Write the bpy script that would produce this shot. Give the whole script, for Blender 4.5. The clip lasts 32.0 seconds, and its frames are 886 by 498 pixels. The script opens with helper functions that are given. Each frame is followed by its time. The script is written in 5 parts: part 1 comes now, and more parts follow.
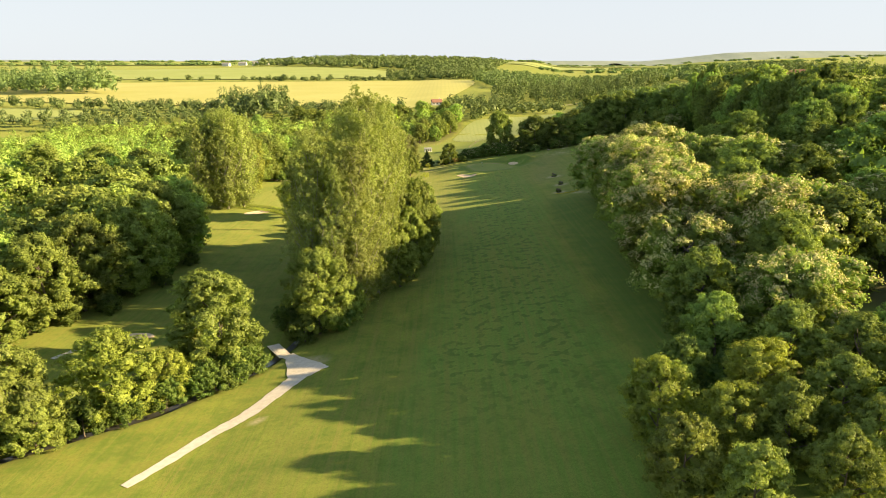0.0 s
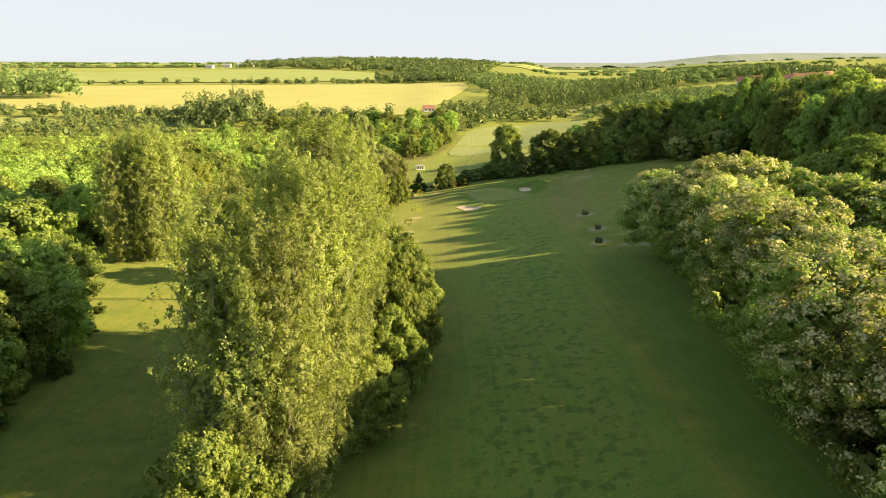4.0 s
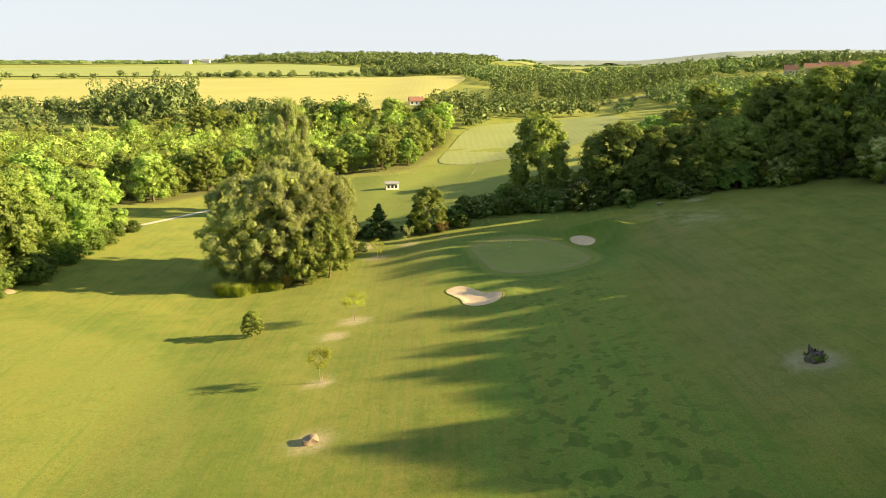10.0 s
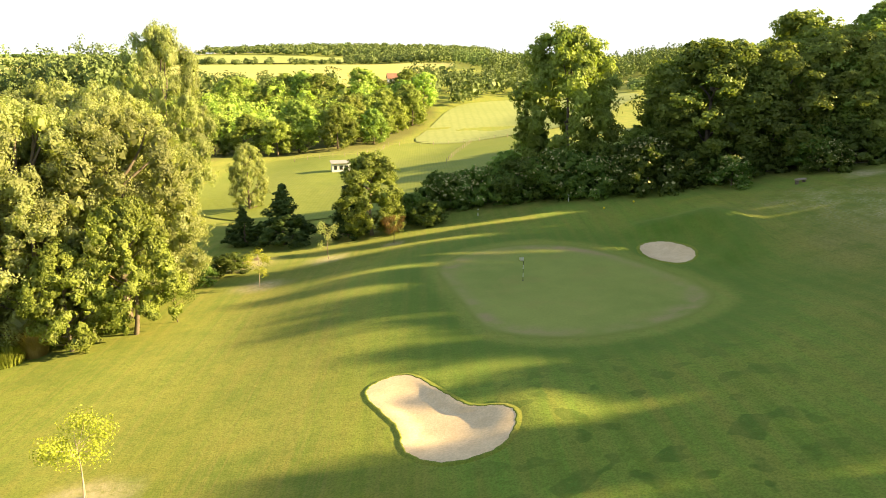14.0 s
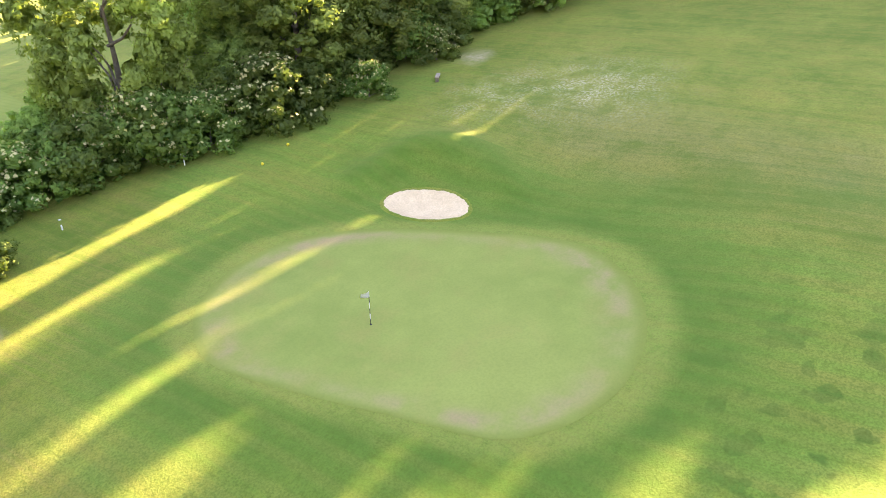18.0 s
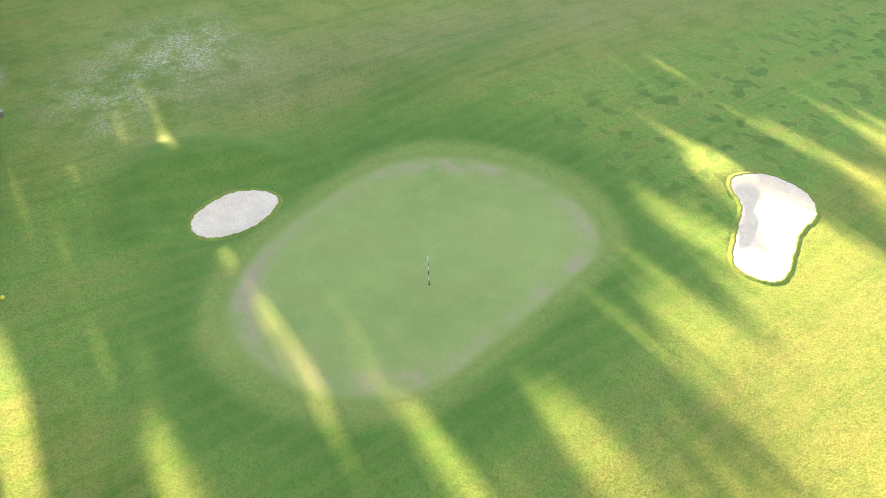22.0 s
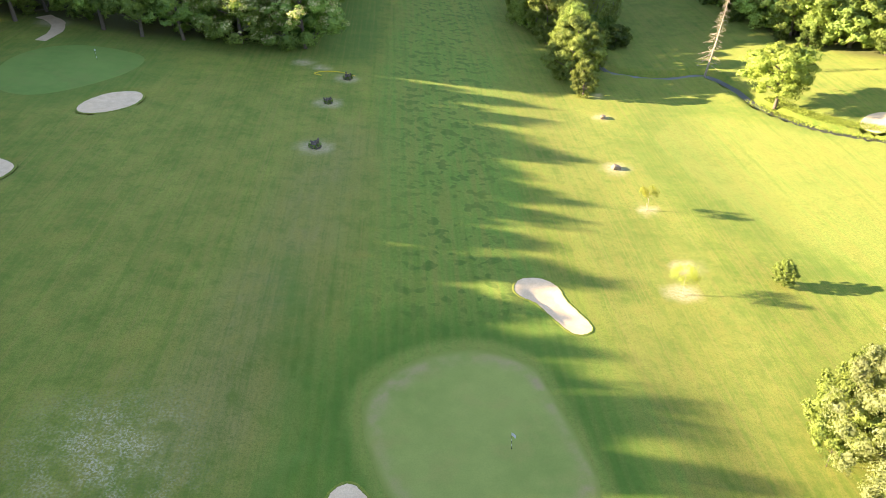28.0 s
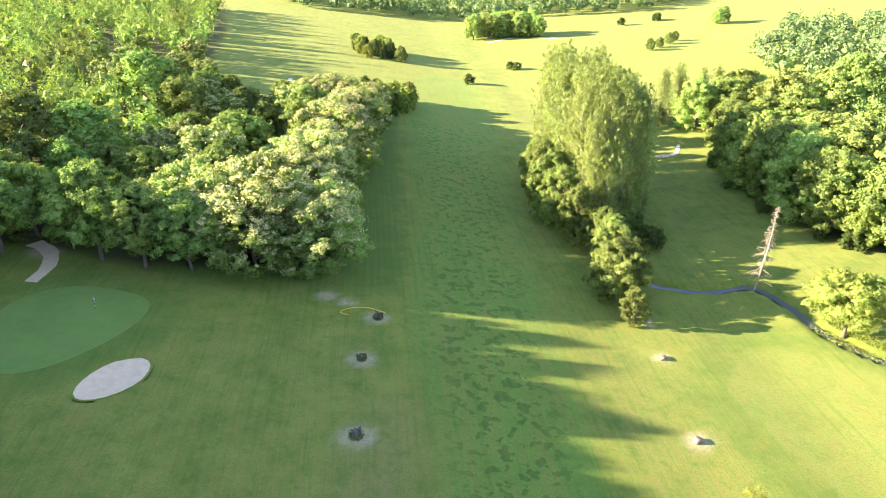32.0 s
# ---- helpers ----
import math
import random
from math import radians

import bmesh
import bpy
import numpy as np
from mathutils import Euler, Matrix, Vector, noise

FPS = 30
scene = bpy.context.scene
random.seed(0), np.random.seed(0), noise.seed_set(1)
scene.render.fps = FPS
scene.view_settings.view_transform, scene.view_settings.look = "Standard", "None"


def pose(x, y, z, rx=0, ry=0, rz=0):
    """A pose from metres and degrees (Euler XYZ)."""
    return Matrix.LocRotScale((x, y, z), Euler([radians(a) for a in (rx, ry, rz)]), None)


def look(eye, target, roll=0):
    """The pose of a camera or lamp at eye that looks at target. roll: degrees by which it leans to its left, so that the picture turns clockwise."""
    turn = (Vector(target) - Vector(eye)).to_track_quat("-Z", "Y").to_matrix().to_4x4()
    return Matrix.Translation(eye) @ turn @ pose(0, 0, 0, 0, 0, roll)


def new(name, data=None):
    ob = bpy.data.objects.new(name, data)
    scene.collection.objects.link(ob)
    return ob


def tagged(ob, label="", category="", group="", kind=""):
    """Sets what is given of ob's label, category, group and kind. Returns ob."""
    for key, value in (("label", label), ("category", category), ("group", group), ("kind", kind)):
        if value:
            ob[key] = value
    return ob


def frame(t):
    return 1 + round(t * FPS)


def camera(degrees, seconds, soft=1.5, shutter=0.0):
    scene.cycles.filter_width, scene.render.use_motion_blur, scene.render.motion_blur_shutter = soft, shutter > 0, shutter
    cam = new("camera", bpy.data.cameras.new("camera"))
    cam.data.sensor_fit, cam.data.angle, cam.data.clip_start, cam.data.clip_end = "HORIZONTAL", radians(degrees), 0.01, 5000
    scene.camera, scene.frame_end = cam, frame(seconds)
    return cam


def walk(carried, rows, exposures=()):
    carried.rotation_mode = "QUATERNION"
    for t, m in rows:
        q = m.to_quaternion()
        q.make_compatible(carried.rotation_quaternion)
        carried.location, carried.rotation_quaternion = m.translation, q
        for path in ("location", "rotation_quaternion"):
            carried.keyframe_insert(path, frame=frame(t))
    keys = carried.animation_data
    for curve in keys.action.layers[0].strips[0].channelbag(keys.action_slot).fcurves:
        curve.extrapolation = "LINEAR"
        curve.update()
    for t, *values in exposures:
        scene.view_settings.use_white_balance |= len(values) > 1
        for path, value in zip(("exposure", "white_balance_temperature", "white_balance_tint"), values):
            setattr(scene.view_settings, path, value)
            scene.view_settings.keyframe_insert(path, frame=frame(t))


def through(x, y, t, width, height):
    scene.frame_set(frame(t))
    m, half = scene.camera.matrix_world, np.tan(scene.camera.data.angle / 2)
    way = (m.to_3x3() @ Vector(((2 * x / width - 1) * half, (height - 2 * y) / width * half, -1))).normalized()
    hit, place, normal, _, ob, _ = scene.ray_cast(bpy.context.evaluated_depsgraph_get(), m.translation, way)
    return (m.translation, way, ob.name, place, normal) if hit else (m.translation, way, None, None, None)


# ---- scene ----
cam = camera(63.7, 32.0, soft=0.9)
# seconds, x, y, z in metres, then heading, pitch and lean in degrees
PATH_ROWS = [
    (0.0, 0.00, 0.00, 46.80, 0.00, -15.00, 0.00),
    (0.5, -0.22, 7.05, 46.74, -0.63, -14.96, 0.01),
    (1.0, -0.39, 14.47, 46.72, -0.65, -14.95, 0.01),
    (1.5, -0.69, 22.58, 46.79, -0.67, -14.93, 0.01),
    (2.0, -0.95, 30.79, 46.87, -0.68, -14.90, 0.01),
    (2.5, -1.25, 39.01, 46.86, -0.69, -14.88, 0.02),
    (3.0, -1.43, 47.29, 46.87, -0.70, -14.87, 0.00),
    (3.5, -1.64, 55.57, 46.89, -0.72, -14.86, 0.01),
    (5.5, -1.99, 90.30, 46.31, -0.83, -14.95, 0.09),
    (6.0, -1.68, 100.52, 46.07, -0.87, -15.07, 0.06),
    (6.5, -1.34, 112.04, 45.98, -0.90, -15.16, 0.06),
    (7.0, -0.78, 123.62, 45.97, -0.93, -15.22, 0.02),
    (7.5, -0.17, 135.62, 45.88, -0.95, -15.23, -0.00),
    (8.0, 0.65, 147.68, 44.62, -0.99, -15.25, -0.01),
    (8.5, 1.30, 159.93, 41.78, -1.01, -15.23, -0.05),
    (9.0, 1.86, 173.02, 38.72, -1.01, -15.16, -0.06),
    (9.5, 2.51, 185.19, 35.91, -1.00, -14.99, -0.10),
    (10.0, 3.50, 196.45, 33.03, -1.01, -14.84, -0.06),
    (10.5, 4.54, 205.82, 30.11, -1.02, -14.76, -0.00),
    (11.0, 5.57, 213.29, 27.13, -1.02, -14.73, -0.00),
    (11.5, 6.57, 219.89, 24.02, -1.00, -14.65, -0.00),
    (12.0, 7.60, 227.05, 21.21, -1.08, -14.82, -0.08),
    (12.5, 8.55, 235.47, 18.90, -1.13, -14.95, -0.08),
    (13.0, 9.12, 244.51, 17.96, -1.18, -15.06, -0.04),
    (13.5, 9.33, 253.92, 17.67, -1.19, -15.13, -0.06),
    (14.0, 9.33, 262.88, 17.55, -1.63, -14.96, -0.05),
    (14.5, 9.12, 269.85, 17.38, -3.42, -17.09, 0.00),
    (16.5, -0.39, 286.06, 18.58, -21.28, -26.49, -0.39),
    (17.0, -3.34, 289.87, 19.31, -33.08, -26.26, -0.63),
    (17.5, -5.84, 293.58, 19.88, -45.07, -26.19, -0.70),
    (18.0, -7.75, 298.07, 20.42, -55.53, -26.10, -0.85),
    (18.5, -8.98, 302.90, 20.84, -64.57, -26.00, -0.93),
    (19.0, -10.08, 308.26, 21.34, -73.16, -26.05, -1.11),
    (19.5, -11.18, 313.42, 21.81, -79.89, -26.88, -1.21),
    (20.0, -12.09, 318.70, 22.19, -87.77, -28.81, -1.50),
    (20.5, -12.61, 323.76, 22.78, -96.41, -30.34, -1.81),
    (21.0, -12.71, 329.06, 23.45, -105.52, -31.66, -2.18),
    (21.5, -12.38, 333.88, 24.39, -114.45, -32.93, -2.47),
    (22.0, -11.41, 339.03, 25.57, -123.94, -34.46, -2.63),
    (22.5, -9.82, 343.95, 26.95, -131.75, -35.38, -2.63),
    (23.0, -7.15, 349.18, 28.95, -140.02, -35.63, -2.49),
    (23.5, -4.39, 353.59, 31.09, -145.82, -35.65, -2.50),
    (24.0, -1.19, 357.86, 33.35, -153.51, -35.70, -2.64),
    (24.5, 1.73, 361.18, 35.55, -160.62, -35.65, -2.58),
    (26.5, 14.33, 369.75, 43.75, -176.94, -35.07, -3.06),
    (27.0, 18.17, 369.65, 46.05, -179.09, -34.34, -2.92),
    (27.5, 21.68, 368.56, 48.19, -180.35, -33.23, -2.74),
    (28.0, 24.66, 366.41, 50.39, -181.78, -32.07, -2.74),
    (28.5, 27.05, 363.73, 52.50, -182.66, -31.05, -2.77),
    (29.0, 29.05, 360.24, 54.73, -183.19, -29.95, -2.76),
    (29.5, 30.56, 356.79, 56.76, -183.56, -28.82, -2.74),
    (30.0, 31.88, 353.11, 58.94, -183.88, -27.72, -2.68),
    (30.5, 32.79, 349.76, 60.94, -184.08, -26.70, -2.64),
    (31.0, 33.52, 346.32, 62.91, -184.32, -25.63, -2.59),
    (31.5, 34.03, 343.07, 64.72, -184.51, -24.72, -2.53),
    (32.0, 34.40, 339.72, 66.52, -184.58, -23.81, -2.49),
]
walk(cam, [(t, pose(x, y, z, 90 + pitch, 0, yaw) @ pose(0, 0, 0, 0, 0, roll)) for t, x, y, z, yaw, pitch, roll in PATH_ROWS],
     exposures=[(0.0, 1.92, 6350, 9), (9.0, 1.92, 6350, 9), (11.0, 1.95, 6450, 8), (13.0, 2.25, 6700, 8), (16.5, 3.1, 7000, 8), (18.0, 3.8, 6300, 24), (19.5, 3.85, 6050, 27), (21.0, 3.7, 5750, 23), (22.0, 3.55, 5650, 19), (24.5, 3.15, 5600, 17), (27.0, 2.95, 5600, 16), (32.0, 2.98, 5150, 19)])

# ---- daylight: low evening sun from the wooded slope ----
SUN_ELEV, SUN_AZ = radians(20.3), radians(95.0)      # azimuth clockwise from +y
world = bpy.data.worlds.new("evening_sky")
scene.world = world
world.use_nodes = True
wn = world.node_tree.nodes
sky = wn.new("ShaderNodeTexSky")
sky.sky_type, sky.sun_disc = "NISHITA", False
sky.sun_elevation, sky.sun_rotation = SUN_ELEV, SUN_AZ
sky.altitude, sky.air_density, sky.dust_density, sky.ozone_density = 100, 1.0, 0.3, 2.5
pale = wn.new("ShaderNodeHueSaturation")      # thin evening haze makes the sky pale
pale.inputs["Saturation"].default_value = 0.62
world.node_tree.links.new(sky.outputs["Color"], pale.inputs["Color"])
veil = wn.new("ShaderNodeMix")      # the haze evens out the bright horizon all round
veil.data_type, veil.blend_type = "RGBA", "DARKEN"
veil.inputs[0].default_value, veil.inputs[7].default_value = 0.93, (3.08, 3.2, 3.3, 1)
world.node_tree.links.new(pale.outputs["Color"], veil.inputs[6])
world.node_tree.links.new(veil.outputs[2], wn["Background"].inputs["Color"])
wn["Background"].inputs["Strength"].default_value = 0.069

sun_data = bpy.data.lights.new("sun", "SUN")
sun_data.energy, sun_data.angle, sun_data.color = 4.4, radians(0.55), (1.0, 0.74, 0.38)
sun = new("sun", sun_data)
to_sun = Vector((math.sin(SUN_AZ) * math.cos(SUN_ELEV), math.cos(SUN_AZ) * math.cos(SUN_ELEV), math.sin(SUN_ELEV)))
sun.matrix_world = look(to_sun * 300, (0, 0, 0))

# ---- materials ----
def mat(name):
    m = bpy.data.materials.new(name)
    m.use_nodes = True
    nt = m.node_tree
    return m, nt, nt.nodes["Principled BSDF"]


def node(nt, kind, **inputs):
    n = nt.nodes.new(kind)
    for key, value in inputs.items():
        n.inputs[key.replace("_", " ")].default_value = value
    return n


def world_noise(nt, scale, detail=4.0, rough=0.55):
    geo = nt.nodes.new("ShaderNodeNewGeometry")
    n = node(nt, "ShaderNodeTexNoise", Scale=scale, Detail=detail, Roughness=rough)
    nt.links.new(geo.outputs["Position"], n.inputs["Vector"])
    return n.outputs["Fac"]


def remap(nt, value, a, b, c=0.0, d=1.0):
    n = node(nt, "ShaderNodeMapRange", From_Min=a, From_Max=b, To_Min=c, To_Max=d)
    nt.links.new(value, n.inputs["Value"])
    return n.outputs["Result"]


def mixed(nt, fac, a, b, blend="MIX"):
    n = nt.nodes.new("ShaderNodeMix")
    n.data_type, n.blend_type = "RGBA", blend
    for sock, v in ((n.inputs[0], fac), (n.inputs[6], a), (n.inputs[7], b)):
        if isinstance(v, bpy.types.NodeSocket):
            nt.links.new(v, sock)
        elif isinstance(v, (int, float)):
            sock.default_value = v
        else:
            sock.default_value = (*v, 1)
    return n.outputs[2]


def calc(nt, op, a, b):
    n = nt.nodes.new("ShaderNodeMath")
    n.operation = op
    for sock, v in ((n.inputs[0], a), (n.inputs[1], b)):
        if isinstance(v, bpy.types.NodeSocket):
            nt.links.new(v, sock)
        else:
            sock.default_value = v
    return n.outputs[0]


def attr(nt, name):
    n = nt.nodes.new("ShaderNodeAttribute")
    n.attribute_name = name
    return n.outputs["Fac"]


def bump(nt, bsdf, height, strength, distance):
    n = node(nt, "ShaderNodeBump", Strength=strength, Distance=distance)
    nt.links.new(height, n.inputs["Height"])
    nt.links.new(n.outputs["Normal"], bsdf.inputs["Normal"])


def plain(name, a, b, scale=3.0, rough=0.85, metal=0.0, relief=0.3, depth=0.02):
    m, nt, s = mat(name)
    n1, n2 = world_noise(nt, scale), world_noise(nt, scale * 9)
    col = mixed(nt, remap(nt, n1, 0.3, 0.7), a, b)
    col = mixed(nt, remap(nt, n2, 0.35, 0.75, 0, 0.45), col, tuple(c * 0.6 for c in a))
    nt.links.new(col, s.inputs["Base Color"])
    s.inputs["Roughness"].default_value, s.inputs["Metallic"].default_value = rough, metal
    s.inputs["Specular IOR Level"].default_value = 0.2
    bump(nt, s, n2, relief, depth)
    return m


def leafy(name, dark, light, tint=0.25, through=0.35, gloss=0.05):
    """Foliage: colour differs from tree to tree and from leaf to leaf, and light passes through."""
    m = bpy.data.materials.new(name)
    m.use_nodes = True
    nt = m.node_tree
    nt.nodes.clear()
    out = nt.nodes.new("ShaderNodeOutputMaterial")
    geo, info = nt.nodes.new("ShaderNodeNewGeometry"), nt.nodes.new("ShaderNodeObjectInfo")
    bunch = world_noise(nt, 1.1, 1.0)
    col = mixed(nt, calc(nt, "ADD", calc(nt, "MULTIPLY", geo.outputs["Random Per Island"], 0.3), remap(nt, bunch, 0.3, 0.7, 0.05, 0.7)), dark, light)
    hsv = node(nt, "ShaderNodeHueSaturation", Saturation=1.0)
    nt.links.new(col, hsv.inputs["Color"])
    nt.links.new(remap(nt, info.outputs["Random"], 0, 1, 0.5 - 0.1 * tint, 0.5), hsv.inputs["Hue"])
    clump = world_noise(nt, 0.35, 2.0)
    nt.links.new(calc(nt, "MULTIPLY", remap(nt, info.outputs["Random"], 0, 1, 1.0 - tint, 1.0 + tint), calc(nt, "MULTIPLY", remap(nt, clump, 0.3, 0.7, 0.85, 1.15), remap(nt, world_noise(nt, 0.085, 1.0), 0.3, 0.7, 0.75, 1.25))), hsv.inputs["Value"])
    col = hsv.outputs["Color"]
    diff, trans = nt.nodes.new("ShaderNodeBsdfDiffuse"), nt.nodes.new("ShaderNodeBsdfTranslucent")
    shine = node(nt, "ShaderNodeBsdfGlossy", Roughness=0.45)
    shine.inputs["Color"].default_value = (0.8, 0.8, 0.75, 1)
    nt.links.new(col, diff.inputs["Color"])
    nt.links.new(mixed(nt, 1.0, col, (1.15, 1.2, 0.45), "MULTIPLY"), trans.inputs["Color"])
    one, two = node(nt, "ShaderNodeMixShader", Fac=through), node(nt, "ShaderNodeMixShader", Fac=gloss * 0.3)
    nt.links.new(diff.outputs[0], one.inputs[1])
    nt.links.new(trans.outputs[0], one.inputs[2])
    nt.links.new(one.outputs[0], two.inputs[1])
    nt.links.new(shine.outputs[0], two.inputs[2])
    nt.links.new(two.outputs[0], out.inputs["Surface"])
    return m


LEAF = {
    "broad": leafy("broad_leaves", (0.144, 0.233, 0.056), (0.407, 0.557, 0.121), 0.36),
    "oak": leafy("oak_leaves", (0.099, 0.185, 0.044), (0.295, 0.423, 0.090), 0.36),
    "bright": leafy("ash_leaves", (0.125, 0.18, 0.036), (0.285, 0.36, 0.078), 0.12),
    "poplar": leafy("poplar_leaves", (0.167, 0.214, 0.054), (0.369, 0.434, 0.135), 0.1, 0.48),
    "willow": leafy("willow_leaves", (0.25, 0.29, 0.12), (0.4, 0.45, 0.195), 0.1, 0.55),
    "acacia": leafy("acacia_leaves", (0.113, 0.196, 0.043), (0.297, 0.411, 0.095), 0.36),
    # far woods: some distance haze is put into this leaf colour
    "distant": leafy("haze_tinted_leaves", (0.090, 0.150, 0.050), (0.198, 0.276, 0.096), 0.2, 0.15),
    "conifer": leafy("conifer_needles", (0.030, 0.055, 0.016), (0.080, 0.120, 0.030), 0.15, 0.15),
    "shrub": leafy("shrub_leaves", (0.055, 0.117, 0.025), (0.172, 0.264, 0.052), 0.3),
    "olive": leafy("olive_green_leaves", (0.162, 0.210, 0.036), (0.360, 0.432, 0.078), 0.15),
    "gold": leafy("golden_grass_blades", (0.24, 0.21, 0.06), (0.42, 0.36, 0.14), 0.15),
    "young": leafy("young_leaves", (0.200, 0.250, 0.030), (0.400, 0.440, 0.070), 0.15),
    "rust": leafy("rusty_leaves", (0.160, 0.100, 0.030), (0.300, 0.200, 0.070), 0.15),
}
BLOSSOM = leafy("cream_blossom", (0.42, 0.41, 0.17), (0.68, 0.64, 0.33), 0.15, 0.3)
BARK = plain("grey_brown_bark", (0.12, 0.095, 0.07), (0.2, 0.17, 0.13), 4.0)
PALE_BARK = plain("pale_poplar_bark", (0.24, 0.22, 0.17), (0.4, 0.37, 0.3), 4.0)
DEAD_WOOD = plain("bleached_dead_wood", (0.3, 0.25, 0.19), (0.45, 0.38, 0.3), 5.0)
SAND = plain("bunker_sand", (0.64, 0.485, 0.295), (0.77, 0.605, 0.385), 0.8, 0.95, 0, 0.4, 0.03)
GRAVEL = plain("pale_path_gravel", (0.58, 0.52, 0.42), (0.74, 0.68, 0.57), 1.5, 0.95, 0, 0.6, 0.03)
ROCK = plain("sandstone_rock", (0.22, 0.17, 0.12), (0.34, 0.27, 0.19), 2.5, 0.9, 0, 0.7, 0.06)
CHAR = plain("dark_weathered_stump_wood", (0.09, 0.075, 0.06), (0.24, 0.2, 0.165), 4.0, 0.9, 0, 0.7, 0.05)
PAINT_WHITE = plain("white_painted_boards", (0.68, 0.67, 0.63), (0.8, 0.79, 0.76), 2.0, 0.6, 0, 0.1, 0.005)
ROOF_GREY = plain("grey_roof_sheet", (0.3, 0.29, 0.28), (0.42, 0.41, 0.39), 2.0, 0.7)
ROOF_RED = plain("red_clay_roof_tiles", (0.26, 0.13, 0.085), (0.36, 0.2, 0.14), 0.6, 0.85)
RENDERED = plain("pale_rendered_wall", (0.55, 0.5, 0.42), (0.68, 0.63, 0.55), 0.8, 0.85)
ASPHALT = plain("road_surface", (0.22, 0.21, 0.2), (0.3, 0.29, 0.27), 0.5, 0.8)
FLAG_CLOTH = plain("white_flag_cloth", (0.75, 0.75, 0.76), (0.82, 0.82, 0.83), 6.0, 0.8)
BLACK_PAINT = plain("black_paint", (0.02, 0.02, 0.02), (0.03, 0.03, 0.03), 6.0, 0.5)
YELLOW_PAINT = plain("yellow_paint", (0.7, 0.55, 0.03), (0.78, 0.62, 0.05), 6.0, 0.5)
DARK_GLASS, _nt, _s = mat("dark_window_glass")
_s.inputs["Base Color"].default_value, _s.inputs["Roughness"].default_value = (0.03, 0.035, 0.04, 1), 0.08
WATER, _nt, _s = mat("stream_water")
_s.inputs["Base Color"].default_value, _s.inputs["Roughness"].default_value = (0.05, 0.05, 0.04, 1), 0.3
bump(_nt, _s, world_noise(_nt, 3.0), 0.25, 0.03)


def grass_material():
    m, nt, s = mat("grass")
    big, mid, fine, blade = (world_noise(nt, v) for v in (0.02, 0.16, 1.3, 9.0))
    mown, spots, dry, wood, daisy, lush_and_shade, burnt = (attr(nt, n) for n in ("mown", "spots", "dry", "wood_floor", "daisy", "lush_and_shade", "burnt"))
    collar = attr(nt, "collar")
    rough = mixed(nt, remap(nt, mid, 0.34, 0.66), (0.085, 0.155, 0.014), (0.215, 0.265, 0.033))
    rough = mixed(nt, remap(nt, fine, 0.42, 0.7, 0, 0.45), rough, (0.27, 0.275, 0.045))
    fair = mixed(nt, remap(nt, mid, 0.3, 0.7), (0.11, 0.225, 0.027), (0.155, 0.265, 0.036))
    fair = mixed(nt, remap(nt, big, 0.35, 0.65, 0, 0.4), fair, (0.2, 0.22, 0.035))
    col = mixed(nt, mown, rough, fair)
    col = mixed(nt, calc(nt, "MULTIPLY", attr(nt, "pale"), remap(nt, mid, 0.3, 0.7, 0.55, 0.85)), col, (0.215, 0.24, 0.047))
    # scuffed, browner grass in the long rough
    col = mixed(nt, calc(nt, "MULTIPLY", burnt, remap(nt, mid, 0.35, 0.65, 0.5, 1.0)), col, (0.235, 0.2, 0.075))
    # darker green for lush grass, and for shade painted along the wood edge
    col = mixed(nt, calc(nt, "MULTIPLY", lush_and_shade, remap(nt, mid, 0.3, 0.6, 0.95, 0.6)), col, (0.07, 0.148, 0.017))
    bare = remap(nt, lush_and_shade, 0, 1, 1.0, 0.15)      # lush grass and painted wood-edge shade show few thin places
    # mowing streaks in the long grass
    place = nt.nodes.new("ShaderNodeNewGeometry")
    turn = nt.nodes.new("ShaderNodeMapping")
    turn.inputs["Rotation"].default_value, turn.inputs["Scale"].default_value = (0, 0, 0.12), (0.75, 0.035, 1.0)
    nt.links.new(place.outputs["Position"], turn.inputs["Vector"])
    streak = node(nt, "ShaderNodeTexNoise", Scale=1.0, Detail=4.0, Roughness=0.6)
    nt.links.new(turn.outputs["Vector"], streak.inputs["Vector"])
    col = mixed(nt, calc(nt, "MULTIPLY", bare, remap(nt, streak.outputs["Fac"], 0.48, 0.64, 0, 0.5)), col, (0.22, 0.2, 0.04))
    col = mixed(nt, remap(nt, streak.outputs["Fac"], 0.34, 0.46, 0.4, 0), col, (0.08, 0.135, 0.014))
    # fine wheel and mower lines that run the length of the rough
    thin = nt.nodes.new("ShaderNodeMapping")
    thin.inputs["Rotation"].default_value, thin.inputs["Scale"].default_value = (0, 0, 0.06), (3.4, 0.03, 1.0)
    nt.links.new(place.outputs["Position"], thin.inputs["Vector"])
    line = node(nt, "ShaderNodeTexNoise", Scale=1.0, Detail=2.0, Roughness=0.5)
    nt.links.new(thin.outputs["Vector"], line.inputs["Vector"])
    wild = remap(nt, mown, 0, 1, 1.0, 0.25)
    col = mixed(nt, calc(nt, "MULTIPLY", wild, remap(nt, line.outputs["Fac"], 0.52, 0.72, 0, 0.5)), col, (0.25, 0.21, 0.06))
    col = mixed(nt, calc(nt, "MULTIPLY", wild, remap(nt, line.outputs["Fac"], 0.28, 0.46, 0.28, 0)), col, (0.07, 0.125, 0.014))
    # dark clover patches on the mown strip
    blot = world_noise(nt, 0.55, 1.6, 0.5)
    col = mixed(nt, calc(nt, "MULTIPLY", spots, remap(nt, blot, 0.558, 0.585, 0, 0.75)), col, (0.042, 0.105, 0.015))
